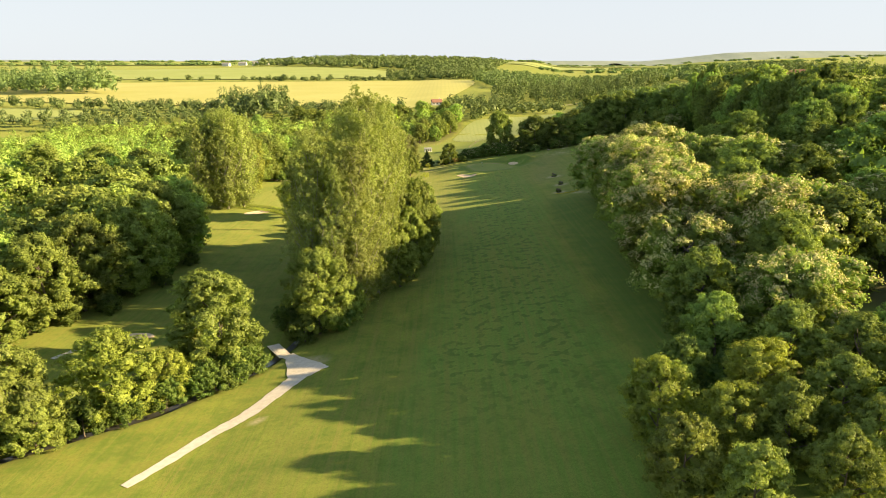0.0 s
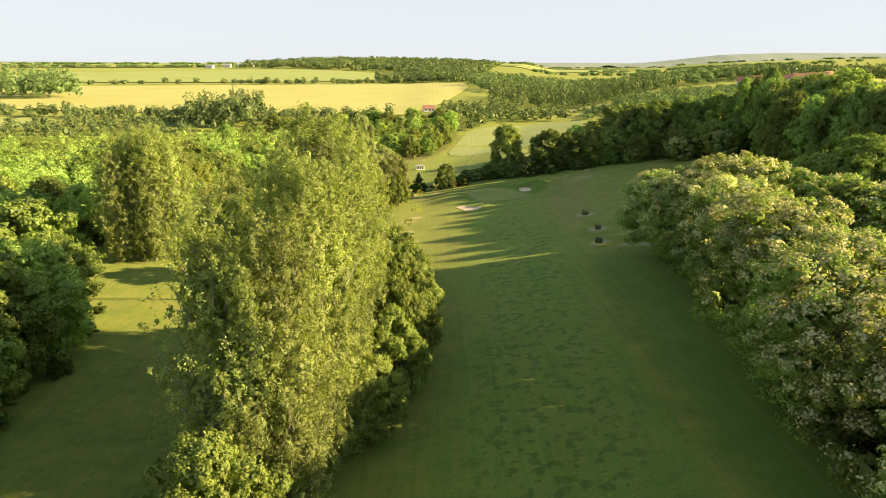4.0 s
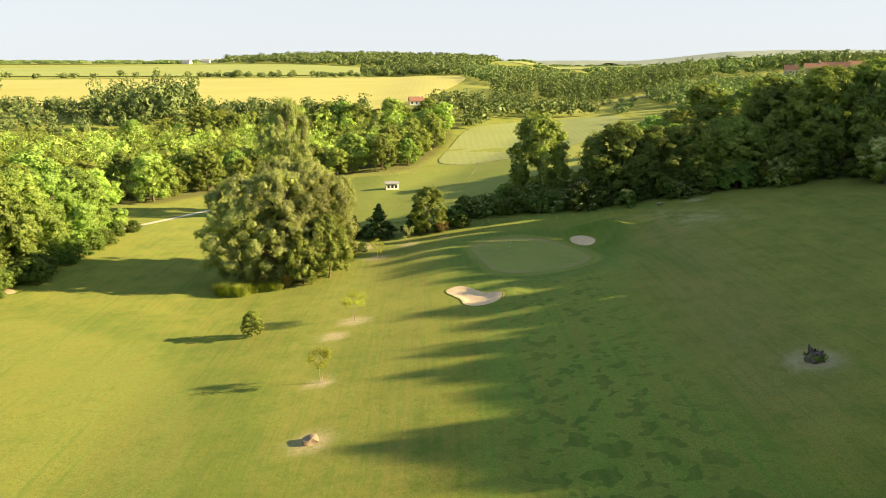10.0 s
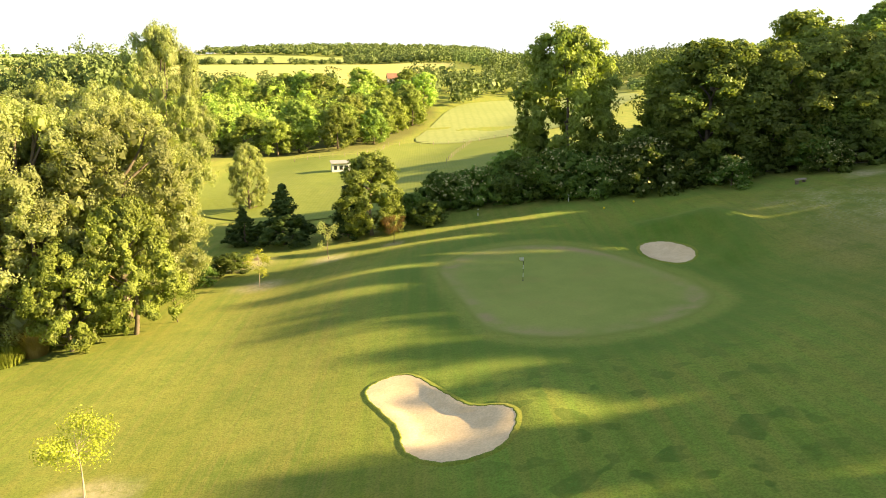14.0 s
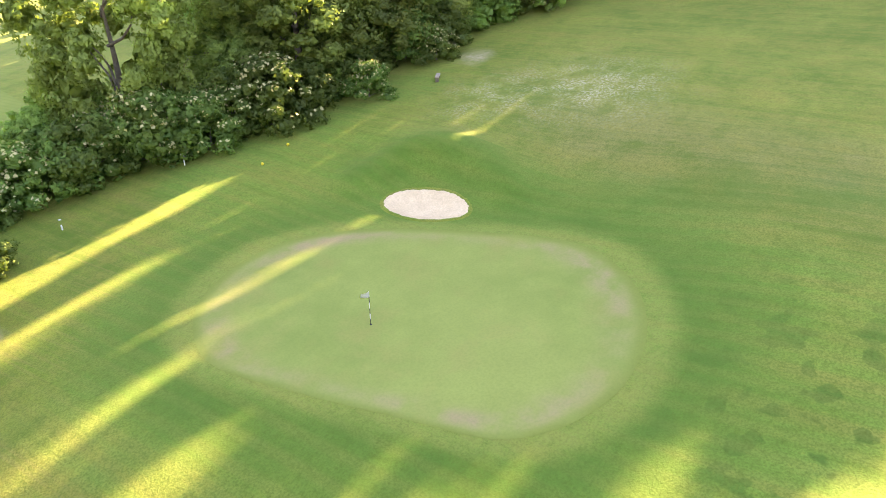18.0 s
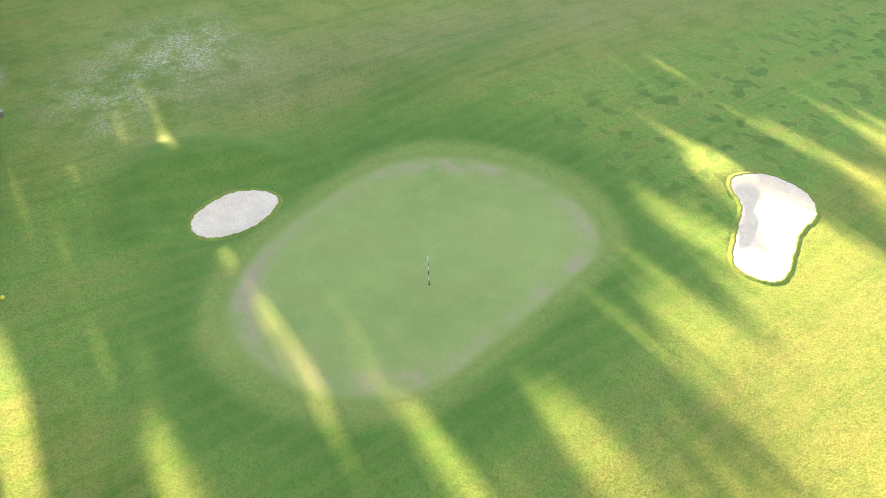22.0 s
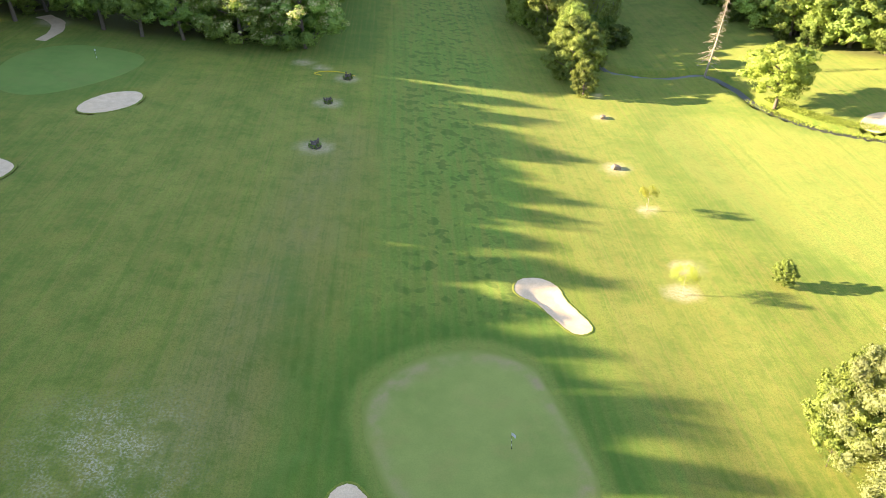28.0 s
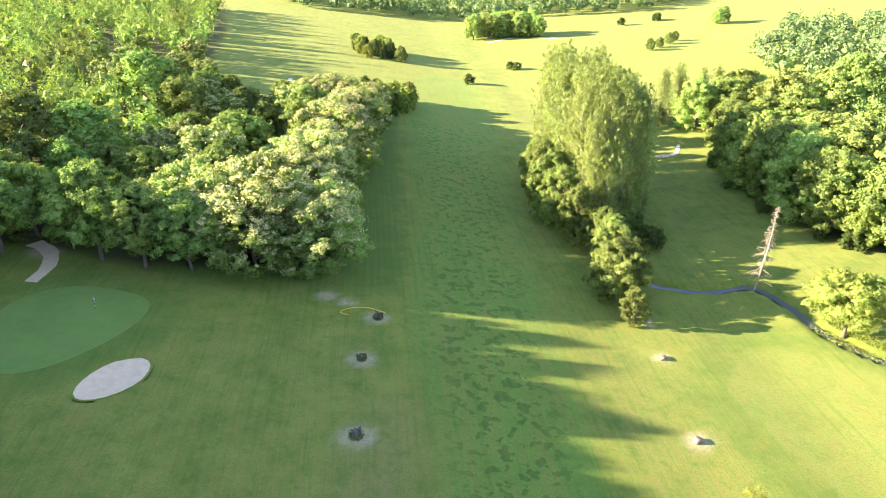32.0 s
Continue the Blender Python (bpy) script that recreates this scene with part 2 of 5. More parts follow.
    patch = world_noise(nt, 0.07, 6.0, 0.68)
    col = mixed(nt, calc(nt, "MULTIPLY", bare, remap(nt, patch, 0.5, 0.72, 0, 0.55)), col, (0.24, 0.238, 0.038))
    col = mixed(nt, remap(nt, patch, 0.3, 0.46, 0.5, 0), col, (0.085, 0.135, 0.014))
    # wheel marks and mowing lines along the hole
    geo = nt.nodes.new("ShaderNodeNewGeometry")
    wave = node(nt, "ShaderNodeTexWave", Scale=0.22, Distortion=0.8, Detail=2.0)
    wave.bands_direction = "X"
    nt.links.new(geo.outputs["Position"], wave.inputs["Vector"])
    col = mixed(nt, calc(nt, "MULTIPLY", remap(nt, wave.outputs["Fac"], 0.3, 0.9, 0, 0.26), remap(nt, big, 0.35, 0.6, 0.25, 1.0)), col, (0.24, 0.22, 0.05))
    # scuffs and thin places, a few steps across
    scuff = world_noise(nt, 0.38, 5.0, 0.62)
    col = mixed(nt, calc(nt, "MULTIPLY", remap(nt, scuff, 0.52, 0.68, 0, 0.48), calc(nt, "MULTIPLY", bare, remap(nt, mown, 0, 1, 1.0, 0.35))), col, (0.25, 0.215, 0.045))
    col = mixed(nt, calc(nt, "MULTIPLY", remap(nt, scuff, 0.34, 0.47, 0.36, 0), remap(nt, mown, 0, 1, 1.0, 0.5)), col, (0.06, 0.125, 0.013))
    tuft = world_noise(nt, 2.6, 6.0, 0.75)
    col = mixed(nt, remap(nt, tuft, 0.5, 0.66, 0, 0.46), col, (0.075, 0.105, 0.012))
    col = mixed(nt, calc(nt, "MULTIPLY", bare, remap(nt, tuft, 0.32, 0.46, 0.3, 0)), col, (0.26, 0.265, 0.036))
    col = mixed(nt, remap(nt, blade, 0.42, 0.66, 0, 0.5), col, (0.06, 0.09, 0.01))
    grit = world_noise(nt, 2.2, 5.0, 0.7)
    col = mixed(nt, calc(nt, "MULTIPLY", dry, remap(nt, grit, 0.3, 0.6, 0.25, 1.0)), col, (0.42, 0.35, 0.22))
    white = world_noise(nt, 4.5, 5.0, 0.8)
    col = mixed(nt, calc(nt, "MULTIPLY", calc(nt, "MULTIPLY", daisy, remap(nt, scuff, 0.4, 0.58, 0.1, 1.0)), remap(nt, white, 0.47, 0.6, 0, 0.85)), col, (0.52, 0.46, 0.34))
    col = mixed(nt, calc(nt, "MULTIPLY", collar, remap(nt, grit, 0.3, 0.65, 0.15, 0.6)), col, (0.225, 0.245, 0.055))
    col = mixed(nt, calc(nt, "MULTIPLY", lush_and_shade, remap(nt, scuff, 0.35, 0.65, 0.5, 0.15)), col, (0.07, 0.14, 0.019))
    # floor of the woods: a very dark brown over the grass
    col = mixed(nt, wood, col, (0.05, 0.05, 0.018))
    nt.links.new(col, s.inputs["Base Color"])
    s.inputs["Roughness"].default_value, s.inputs["Specular IOR Level"].default_value = 0.95, 0.1
    s.inputs["Sheen Weight"].default_value, s.inputs["Sheen Roughness"].default_value = 0.12, 0.6
    s.inputs["Sheen Tint"].default_value = (0.8, 0.85, 0.3, 1)
    bump(nt, s, calc(nt, "ADD", fine, calc(nt, "MULTIPLY", blade, 0.6)), 0.45, 0.07)
    return m


def field_material(name, a, b, streak, scale=0.03, lines=0.25, relief=0.3):
    m, nt, s = mat(name)
    n1, n2 = world_noise(nt, scale), world_noise(nt, scale * 14)
    col = mixed(nt, remap(nt, n1, 0.3, 0.7), a, b)
    geo = nt.nodes.new("ShaderNodeNewGeometry")
    wave = node(nt, "ShaderNodeTexWave", Scale=lines, Distortion=2.0, Detail=2.0)
    nt.links.new(geo.outputs["Position"], wave.inputs["Vector"])
    col = mixed(nt, remap(nt, wave.outputs["Fac"], 0.5, 1.0, 0, 0.3), col, streak)
    col = mixed(nt, remap(nt, n2, 0.35, 0.75, 0, 0.4), col, streak)
    nt.links.new(col, s.inputs["Base Color"])
    s.inputs["Roughness"].default_value, s.inputs["Specular IOR Level"].default_value = 0.95, 0.1
    bump(nt, s, n2, 0.4, relief)
    return m


GRASS = grass_material()


def green_material(name, pale, paler):
    m, nt, s = mat(name)
    big, mid, fine = (world_noise(nt, v) for v in (0.09, 0.5, 7.0))
    col = mixed(nt, remap(nt, big, 0.35, 0.65), pale, paler)
    col = mixed(nt, remap(nt, mid, 0.4, 0.7, 0, 0.4), col, tuple(1.15 * v for v in paler))
    worn = world_noise(nt, 0.22, 5.0, 0.65)
    col = mixed(nt, remap(nt, worn, 0.5, 0.68, 0, 0.4), col, (paler[0] * 1.15, paler[1] * 0.88, paler[2] * 1.1))
    col = mixed(nt, calc(nt, "MULTIPLY", attr(nt, "rim"), remap(nt, mid, 0.38, 0.62, 0.1, 1.0)), col, (0.34, 0.265, 0.13))
    col = mixed(nt, calc(nt, "MULTIPLY", attr(nt, "fringe"), remap(nt, mid, 0.3, 0.6, 0.5, 1.0)), col, (0.19, 0.225, 0.042))
    col = mixed(nt, remap(nt, fine, 0.4, 0.7, 0, 0.2), col, (0.11, 0.16, 0.035))
    nt.links.new(col, s.inputs["Base Color"])
    s.inputs["Roughness"].default_value, s.inputs["Specular IOR Level"].default_value = 0.9, 0.12
    bump(nt, s, fine, 0.3, 0.02)
    return m


GREEN_TURF = green_material("close_mown_green_turf", (0.215, 0.265, 0.058), (0.265, 0.3, 0.072))
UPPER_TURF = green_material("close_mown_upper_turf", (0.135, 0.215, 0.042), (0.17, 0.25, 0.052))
YELLOW_CROP = field_material("yellow_flowering_crop", (0.43, 0.41, 0.12), (0.5, 0.475, 0.16), (0.37, 0.38, 0.12), 0.012, 0.06)
CEREAL = field_material("green_cereal_crop", (0.25, 0.29, 0.1), (0.31, 0.34, 0.13), (0.2, 0.25, 0.08), 0.03, 0.1)
HAY = field_material("cut_hay_meadow", (0.19, 0.235, 0.045), (0.26, 0.285, 0.065), (0.15, 0.2, 0.035), 0.04, 0.5)
PASTURE = field_material("pale_pasture", (0.3, 0.35, 0.1), (0.36, 0.4, 0.13), (0.27, 0.33, 0.1), 0.01, 0.05)

# far hills: the pale blue-green of distance haze is mixed into their colour
HAZED_HILL = field_material("haze_paled_hill", (0.19, 0.24, 0.2), (0.26, 0.3, 0.25), (0.32, 0.36, 0.29), 0.004, 0.002, 2.0)

# ---- the lie of the land ----
K = 1.2          # metres to one unit of the plan


def smooth(a, b, v):
    u = np.clip((v - a) / (b - a), 0, 1)
    return u * u * (3 - 2 * u)


def plan_height(x, y):
    base = -0.5 - 0.020 * (np.clip(y, -250, 430) - 100)
    run = np.maximum(x + 12 - 0.35 * np.maximum(0, y - 330), 0)
    slope = 0.185 * (np.sqrt(run ** 2 + 64) - 8)
    most = 52 - 40 * smooth(265, 370, y)
    z = base + most * (1 - np.exp(-slope / most)) - 1.6 * smooth(8, 28, -x)
    bench = np.exp(-(((x - 17) / 17) ** 2 + ((y - 268) / 15) ** 2) ** 2)
    z = z * (1 - bench) + bench * (-0.6 + 0.03 * (x - 14.7))
    # grassy banks round the small bunker and the long one
    z = z + 0.9 * np.exp(-(np.hypot((x - 32.0) / 2.4, (y - 275.0) / 5.0) ** 2)) + 0.3 * np.exp(-(np.hypot((x - 12.6) / 2.2, (y - 248) / 3.5) ** 2))
    # the hollow in which the small bunker lies
    z = z - 0.26 * np.exp(-(np.hypot((x - 26.9) / 3.2, (y - 272.4) / 4.2) ** 2))
    side = 0.15 * (y - 300) - x
    ramp = np.interp(np.maximum(y, 430), [430, 530, 1000, 1400, 2000, 3000, 5000], [0, 10, 16, 22, 26, 30, 31])
    z = z + ramp * (0.25 + 0.75 * smooth(-80, 60, side)) * smooth(430, 470, y)
    z = z + 13 * np.exp(-((x - 400) / 230) ** 2 - ((y - 860) / 200) ** 2)
    z = z + 16 * np.exp(-((x + 170) / 330) ** 2 - ((y - 1800) / 260) ** 2)
    z = z + 33 * smooth(200, 1500, x - 0.15 * y) * smooth(1200, 3200, y)
    return z


def height(X, Y):
    """Ground height in metres at a place in metres."""
    return K * plan_height(np.asarray(X, float) / K, np.asarray(Y, float) / K)


def curve(points, n=12, closed=True):
    """A smooth line through plan points, in metres."""
    p = [np.array(q, float) * K for q in points]
    m, out = len(p), []
    for i in range(m if closed else m - 1):
        a, b, c, d = (p[(i + k) % m] if closed else p[min(max(i + k, 0), m - 1)] for k in (-1, 0, 1, 2))
        for s in np.arange(n) / n:
            out.append(0.5 * (2 * b + (c - a) * s + (2 * a - 5 * b + 4 * c - d) * s ** 2 + (3 * b - a - 3 * c + d) * s ** 3))
    if not closed:
        out.append(p[-1])
    return np.array(out)


def inside_depth(line, X, Y, closed=True):
    """Distance in metres from a line: positive inside a closed one."""
    best, flip = np.full(X.shape, 1e9), np.zeros(X.shape, bool)
    m = len(line)
    for i in range(m if closed else m - 1):
        (ax, ay), (bx, by) = line[i], line[(i + 1) % m]
        dx, dy = bx - ax, by - ay
        s = np.clip(((X - ax) * dx + (Y - ay) * dy) / (dx * dx + dy * dy + 1e-9), 0, 1)
        best = np.minimum(best, np.hypot(X - ax - s * dx, Y - ay - s * dy))
        flip ^= ((ay > Y) != (by > Y)) & (X < dx * (Y - ay) / (by - ay + 1e-12) + ax)
    return np.where(flip, best, -best) if closed else best


LONG_BUNKER = curve([(11.7, 246.6), (10.8, 244.6), (8.6, 244.1), (7.0, 245.4), (6.5, 247.8), (4.9, 251.4), (5.4, 252.8), (7.0, 253.0), (8.6, 250.6), (9.8, 248.6), (11.2, 247.8)])
ROUND_BUNKER = curve([(28.7, 272.2), (28.2, 270.3), (26.8, 269.8), (25.3, 271.9), (25.2, 274.2), (26.2, 275.2), (27.7, 274.6)])
SLOPE_BUNKER = curve([(66.3, 210.6), (65.9, 207.6), (63.9, 204.4), (60.8, 203.2), (59.3, 204.9), (59.8, 208.3), (62.3, 211.2), (65.0, 212)])
LOW_BUNKER = curve([(67.3, 227.6), (66.8, 230.2), (68.5, 232.8), (72, 232.4), (73.5, 229), (71.2, 226.2)])
LEFT_BUNKER = curve([(-67.4, 267.8), (-63.7, 267.8), (-58.6, 265.2), (-58.4, 263.4), (-62, 264.2), (-66, 265.6)])
PATH_BUNKER = curve([(-44, 101.5), (-46.5, 100.6), (-49, 101.2), (-48.2, 103), (-45.5, 103.2)])
STREAM_BUNKER = curve([(-49.5, 203.2), (-52.5, 199.6), (-56, 198.5), (-57, 201), (-54, 204.5), (-50.6, 206)])
BUNKERS = [("long_bunker", LONG_BUNKER), ("round_bunker", ROUND_BUNKER), ("slope_bunker", SLOPE_BUNKER), ("low_bunker", LOW_BUNKER),
           ("left_bunker", LEFT_BUNKER), ("path_bunker", PATH_BUNKER), ("stream_bunker", STREAM_BUNKER)]
GREEN_LINE = curve([(16.3, 277.0), (20.1, 275.9), (23.6, 272.2), (25.7, 267.2), (26.4, 262.0), (23.8, 258.0), (19.6, 255.8), (15.1, 255.7), (11.6, 257.9), (10.4, 262.0), (9.3, 267.0), (8.8, 270.8), (9.9, 273.6), (12.3, 275.9)])
COLLAR_LINE = GREEN_LINE.mean(0) + (GREEN_LINE - GREEN_LINE.mean(0)) * 1.12
UPPER_GREEN = curve([(63.2, 190.8), (65.6, 187), (73.7, 185), (79.6, 188), (82, 195), (80, 204), (75, 207.4), (69.9, 204.8), (64.8, 197.4)])
STREAM = curve([(-58, 55), (-46, 67.5), (-35, 77), (-29.5, 84.5), (-24.2, 93), (-21.5, 104), (-20, 125), (-18, 150), (-16.2, 170.6), (-21.4, 174.9), (-28, 176), (-34.6, 175.6),
                (-37.4, 182.6), (-38.2, 191), (-40.4, 197), (-44, 202.3), (-50, 207), (-60, 212), (-80, 216)], 8, False)
FAIRWAY = curve([(20.5, 60), (22, 110), (23.6, 150), (26.6, 190), (25.4, 228), (27.5, 248), (33, 262), (31, 282), (18, 284), (4, 275), (2, 262), (8.5, 240), (6.5, 215), (4, 180), (2.5, 154), (-2, 110), (-6, 60), (-8, 0), (10, 0)])
LEFT_FAIRWAY = curve([(-16, 205), (-19.8, 226), (-30, 240.5), (-40, 247), (-52, 252), (-60, 240), (-60, 215), (-45, 208), (-28, 196)])
TEE_STRIP = curve([(20, 283), (32, 283), (41, 280.5), (44, 284), (30, 288), (20, 290)])

# regions of the plan under trees
WOODS = {
    "fairway_wood": [(27, 64), (33, 96), (39, 128), (43, 165), (43.5, 176), (68, 178), (88, 172), (118, 176), (230, 230), (260, 120), (220, -150), (112, -150), (96, -70), (88, 10), (74, 58), (52, 82), (42, 66)],
    "north_wood": [(27, 294), (36, 289), (48, 287), (60, 289), (74, 280), (92, 275), (122, 266), (200, 238), (290, 300), (260, 420), (190, 430), (120, 400), (74, 352), (46, 322)],
    # east_wood is out of view, added to shade the lawn below
    "east_wood": [(98, 184), (100, 200), (102, 225), (102, 248), (100, 262), (150, 258), (225, 236), (150, 186)],
    "south_west_wood": [(-69, 98), (-62, 116), (-57, 135), (-56, 158), (-66, 172), (-86, 182), (-170, 195), (-190, 120), (-170, 60), (-110, 66)],
    "west_wood": [(-74, 226), (-70, 262), (-64, 300), (-66, 312), (-110, 326), (-200, 320), (-200, 215), (-95, 208)],
    "valley_wood": [(-64, 338), (-38, 384), (-28, 386), (-8, 382), (-1, 397), (15, 482), (2, 505), (-120, 470), (-230, 430), (-210, 335), (-120, 332)],
}
WOOD_LINES = {k: np.array(v, float) * K for k, v in WOODS.items()}


def mesh_object(name, verts, faces, material, parent=None, label="", flat=False):
    me = bpy.data.meshes.new(name)
    me.from_pydata([tuple(v) for v in verts], [], [tuple(f) for f in faces])
    me.materials.append(material)
    if not flat:
        me.shade_smooth()
    ob = new(name, me)
    ob.parent = parent
    return tagged(ob, label)


def part(name, bm, material, parent, label="", flat=True):
    me = bpy.data.meshes.new(name)
    bm.to_mesh(me)
    bm.free()
    me.materials.append(material)
    if not flat:
        me.shade_smooth()
    ob = new(name, me)
    ob.parent = parent
    return tagged(ob, label)


def empty(name, X, Y, z=None, turn=0.0, size=(1, 1, 1)):
    ob = new(name)
    ob.matrix_basis = Matrix.LocRotScale((X, Y, float(height(X, Y)) if z is None else z), Euler((0, 0, turn)), size)
    return ob


def axis(fine, coarse_to, start, end, step):
    """Grid lines: closely set from start to end, wider and wider beyond."""
    mid = list(np.arange(start, end, step))
    for sign in (-1, 1):
        v, d = (start if sign < 0 else end), step
        while abs(v) < coarse_to:
            d = min(d * 1.16, 160)
            v += sign * d
            mid.append(v)
    mid += list(fine)
    return np.unique(np.round(np.array(mid), 2))


xs = axis(np.arange(4 * K, 31 * K, 0.5), 4800, -75 * K, 95 * K, 1.5)
ys = axis(np.arange(242 * K, 280 * K, 0.5), 4800, -40 * K, 330 * K, 1.5)
GX, GY = np.meshgrid(xs, ys)
GZ = height(GX, GY)


def masked(line, feather, grow=0.0, closed=True):
    out = np.zeros(GX.shape)
    lo, hi = line.min(0) - feather - abs(grow) - 2, line.max(0) + feather + abs(grow) + 2
    box = (GX > lo[0]) & (GX < hi[0]) & (GY > lo[1]) & (GY < hi[1])
    d = inside_depth(line, GX[box], GY[box], closed)
    out[box] = smooth(-feather, feather, d + grow) if closed else 1 - smooth(grow, grow + feather, d)
    return out


for _, line in BUNKERS:
    GZ -= 1.0 * masked(line, 0.25, -0.4)
bank = np.hypot(GX - ROUND_BUNKER[:, 0].mean(), GY - ROUND_BUNKER[:, 1].mean())
crest = np.exp(-((bank - 6.2) / 1.7) ** 2) * smooth(-0.2, 0.6, (GX - ROUND_BUNKER[:, 0].mean() + 0.4 * (GY - ROUND_BUNKER[:, 1].mean())) / 6) * (1 - masked(COLLAR_LINE, 1.5, 1.0))
GZ += 0.75 * crest
GZ -= 1.2 * masked(STREAM, 1.4, 0.9, False)

mown = np.maximum.reduce([masked(FAIRWAY, 1.5), masked(LEFT_FAIRWAY, 0.8), masked(TEE_STRIP, 1.0)])
spots = masked(FAIRWAY, 6, -3) * smooth(50 * K, 90 * K, GY) * (1 - smooth(246 * K, 258 * K, GY))
dry = np.zeros(GX.shape)
for u, v, r in ((34.1, 217, 2.6), (33.6, 201.3, 2.3), (31.4, 190, 2.2), (-9.6, 197.5, 1.7), (-7, 216, 2.2), (-7.9, 227.6, 1.6), (-6.4, 245.3, 2.2), (-8.3, 240.6, 2.0),
                (-5.8, 275.6, 2.3), (-0.9, 282, 2.0), (5, 284, 1.2), (-9, 284, 3.0), (-11, 188, 1.2), (-9.5, 183, 1.8), (50, 288, 2.2), (47.6, 281.6, 1.8), (-21, 73.8, 0.9), (-18, 90, 2.5),
                (83, 174, 3.2), (39, 184, 2.0), (36, 186, 1.6)):
    d = np.hypot(GX / K - u, (GY / K - v) * 1.15)
    dry = np.maximum(dry, 1 - smooth(r * 0.35, r * 1.15, d))
daisy = np.exp(-((GX / K - 44) / 5) ** 2 - ((GY / K - 269) / 5) ** 2) + 0.7 * np.exp(-((GX / K - 40) / 4) ** 2 - ((GY / K - 276) / 3) ** 2) 
burnt = smooth(27 * K, 34 * K, GX) * (1 - smooth(95 * K, 110 * K, GX)) * smooth(186 * K, 200 * K, GY) * (1 - smooth(272 * K, 282 * K, GY))
burnt = np.maximum(burnt * 0.2, 0.25 * smooth(-14 * K, -11 * K, GX) * (1 - smooth(1 * K, 5 * K, GX)) * smooth(190 * K, 200 * K, GY) * (1 - smooth(285 * K, 295 * K, GY)))
brown = np.exp(-((GX / K - 33.5 - 0.14 * (GY / K - 235)) / 5.5) ** 2) * smooth(200 * K, 222 * K, GY) * (1 - smooth(264 * K, 278 * K, GY))
burnt = np.maximum(burnt, brown)
lush_and_shade = np.maximum(masked(COLLAR_LINE, 3.5, 4.0) * (1 - masked(COLLAR_LINE, 0.8)), 0.0)
lush_and_shade = np.maximum(lush_and_shade, crest)
lush_and_shade = np.maximum(lush_and_shade, 0.5 * masked(LEFT_FAIRWAY, 2.5, 7.0) * (1 - masked(LEFT_FAIRWAY, 0.8)))
lush_and_shade = np.maximum(lush_and_shade, 0.7 * masked(UPPER_GREEN, 3, 6))
lush_and_shade = np.maximum(lush_and_shade, 0.8 * np.exp(-((GX / K - 0.19 * (GY / K - 268) * -1 - 30) / 2.2) ** 2) * smooth(238 * K, 248 * K, GY) * (1 - smooth(276 * K, 284 * K, GY)))
# deep shade beside the fairway wood, painted in as darker, greener grass
lush_and_shade = np.maximum(lush_and_shade, smooth(22.5 * K, 27 * K, GX - 0.03 * (GY - 100 * K)) * smooth(40 * K, 60 * K, GY) * (1 - smooth(172 * K, 190 * K, GY)) * (1 - smooth(60 * K, 70 * K, GX)))
collar = masked(COLLAR_LINE, 0.7)
wood_floor = np.zeros(GX.shape)
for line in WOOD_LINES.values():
    wood_floor = np.maximum(wood_floor, masked(line, 3.0, -1.0))
ny, nx = GX.shape
idx = np.arange(ny * nx).reshape(ny, nx)
quads = np.stack([idx[:-1, :-1], idx[:-1, 1:], idx[1:, 1:], idx[1:, :-1]], -1).reshape(-1, 4)
gme = bpy.data.meshes.new("ground")
gme.vertices.add(ny * nx)
gme.vertices.foreach_set("co", np.stack([GX, GY, GZ], -1).ravel())
gme.loops.add(quads.size)
gme.loops.foreach_set("vertex_index", quads.ravel())
gme.polygons.add(len(quads))
gme.polygons.foreach_set("loop_start", np.arange(0, quads.size, 4))
gme.update()
gme.shade_smooth()
for key, values in (("mown", mown), ("spots", spots), ("dry", np.clip(dry, 0, 1)), ("wood_floor", wood_floor), ("daisy", np.clip(daisy, 0, 1)), ("lush_and_shade", np.clip(lush_and_shade, 0, 1)), ("burnt", burnt), ("collar", collar), ("pale", masked(LEFT_FAIRWAY, 0.5))):
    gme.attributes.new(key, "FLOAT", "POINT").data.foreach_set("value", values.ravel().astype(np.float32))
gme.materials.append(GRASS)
tagged(new("ground", gme), "rolling grassland of a golf course in a valley", "ground", kind="structure")


def sheet(name, line, lift, material, label, rings=10, drop=0.0, category="ground"):
    """A surface that follows the ground inside a closed line; drop: how far its middle is dished."""
    mid = line.mean(0)
    verts, faces, n = [], [], len(line)
    for r in range(rings + 1):
        s = r / rings
        ring = mid + (line - mid) * (1 - s * 0.999)
        z = height(ring[:, 0], ring[:, 1]) + lift - drop * smooth(0.08, 0.6, np.full(n, s))
        verts += [(x, y, q) for (x, y), q in zip(ring, z)]
    for r in range(rings):
        for i in range(n):
            j = (i + 1) % n
            faces.append((r * n + i, r * n + j, (r + 1) * n + j, (r + 1) * n + i))
    ob = mesh_object(name, verts, faces, material)
    if name == "putting_green":
        place = np.arange(rings + 1) / rings
        rim = np.repeat(np.exp(-((place - 0.1) / 0.07) ** 2), n) * np.tile(0.35 + 0.65 * np.sin(np.arange(n) * 12.566 / n + 0.6) ** 2, rings + 1)
        fringe = np.repeat(1 - smooth(0.0, 0.07, place), n)
        ob.data.attributes.new("fringe", "FLOAT", "POINT").data.foreach_set("value", fringe.astype(np.float32))
        ob.data.attributes.new("rim", "FLOAT", "POINT").data.foreach_set("value", rim.astype(np.float32))
    return tagged(ob, label, category, kind="structure")


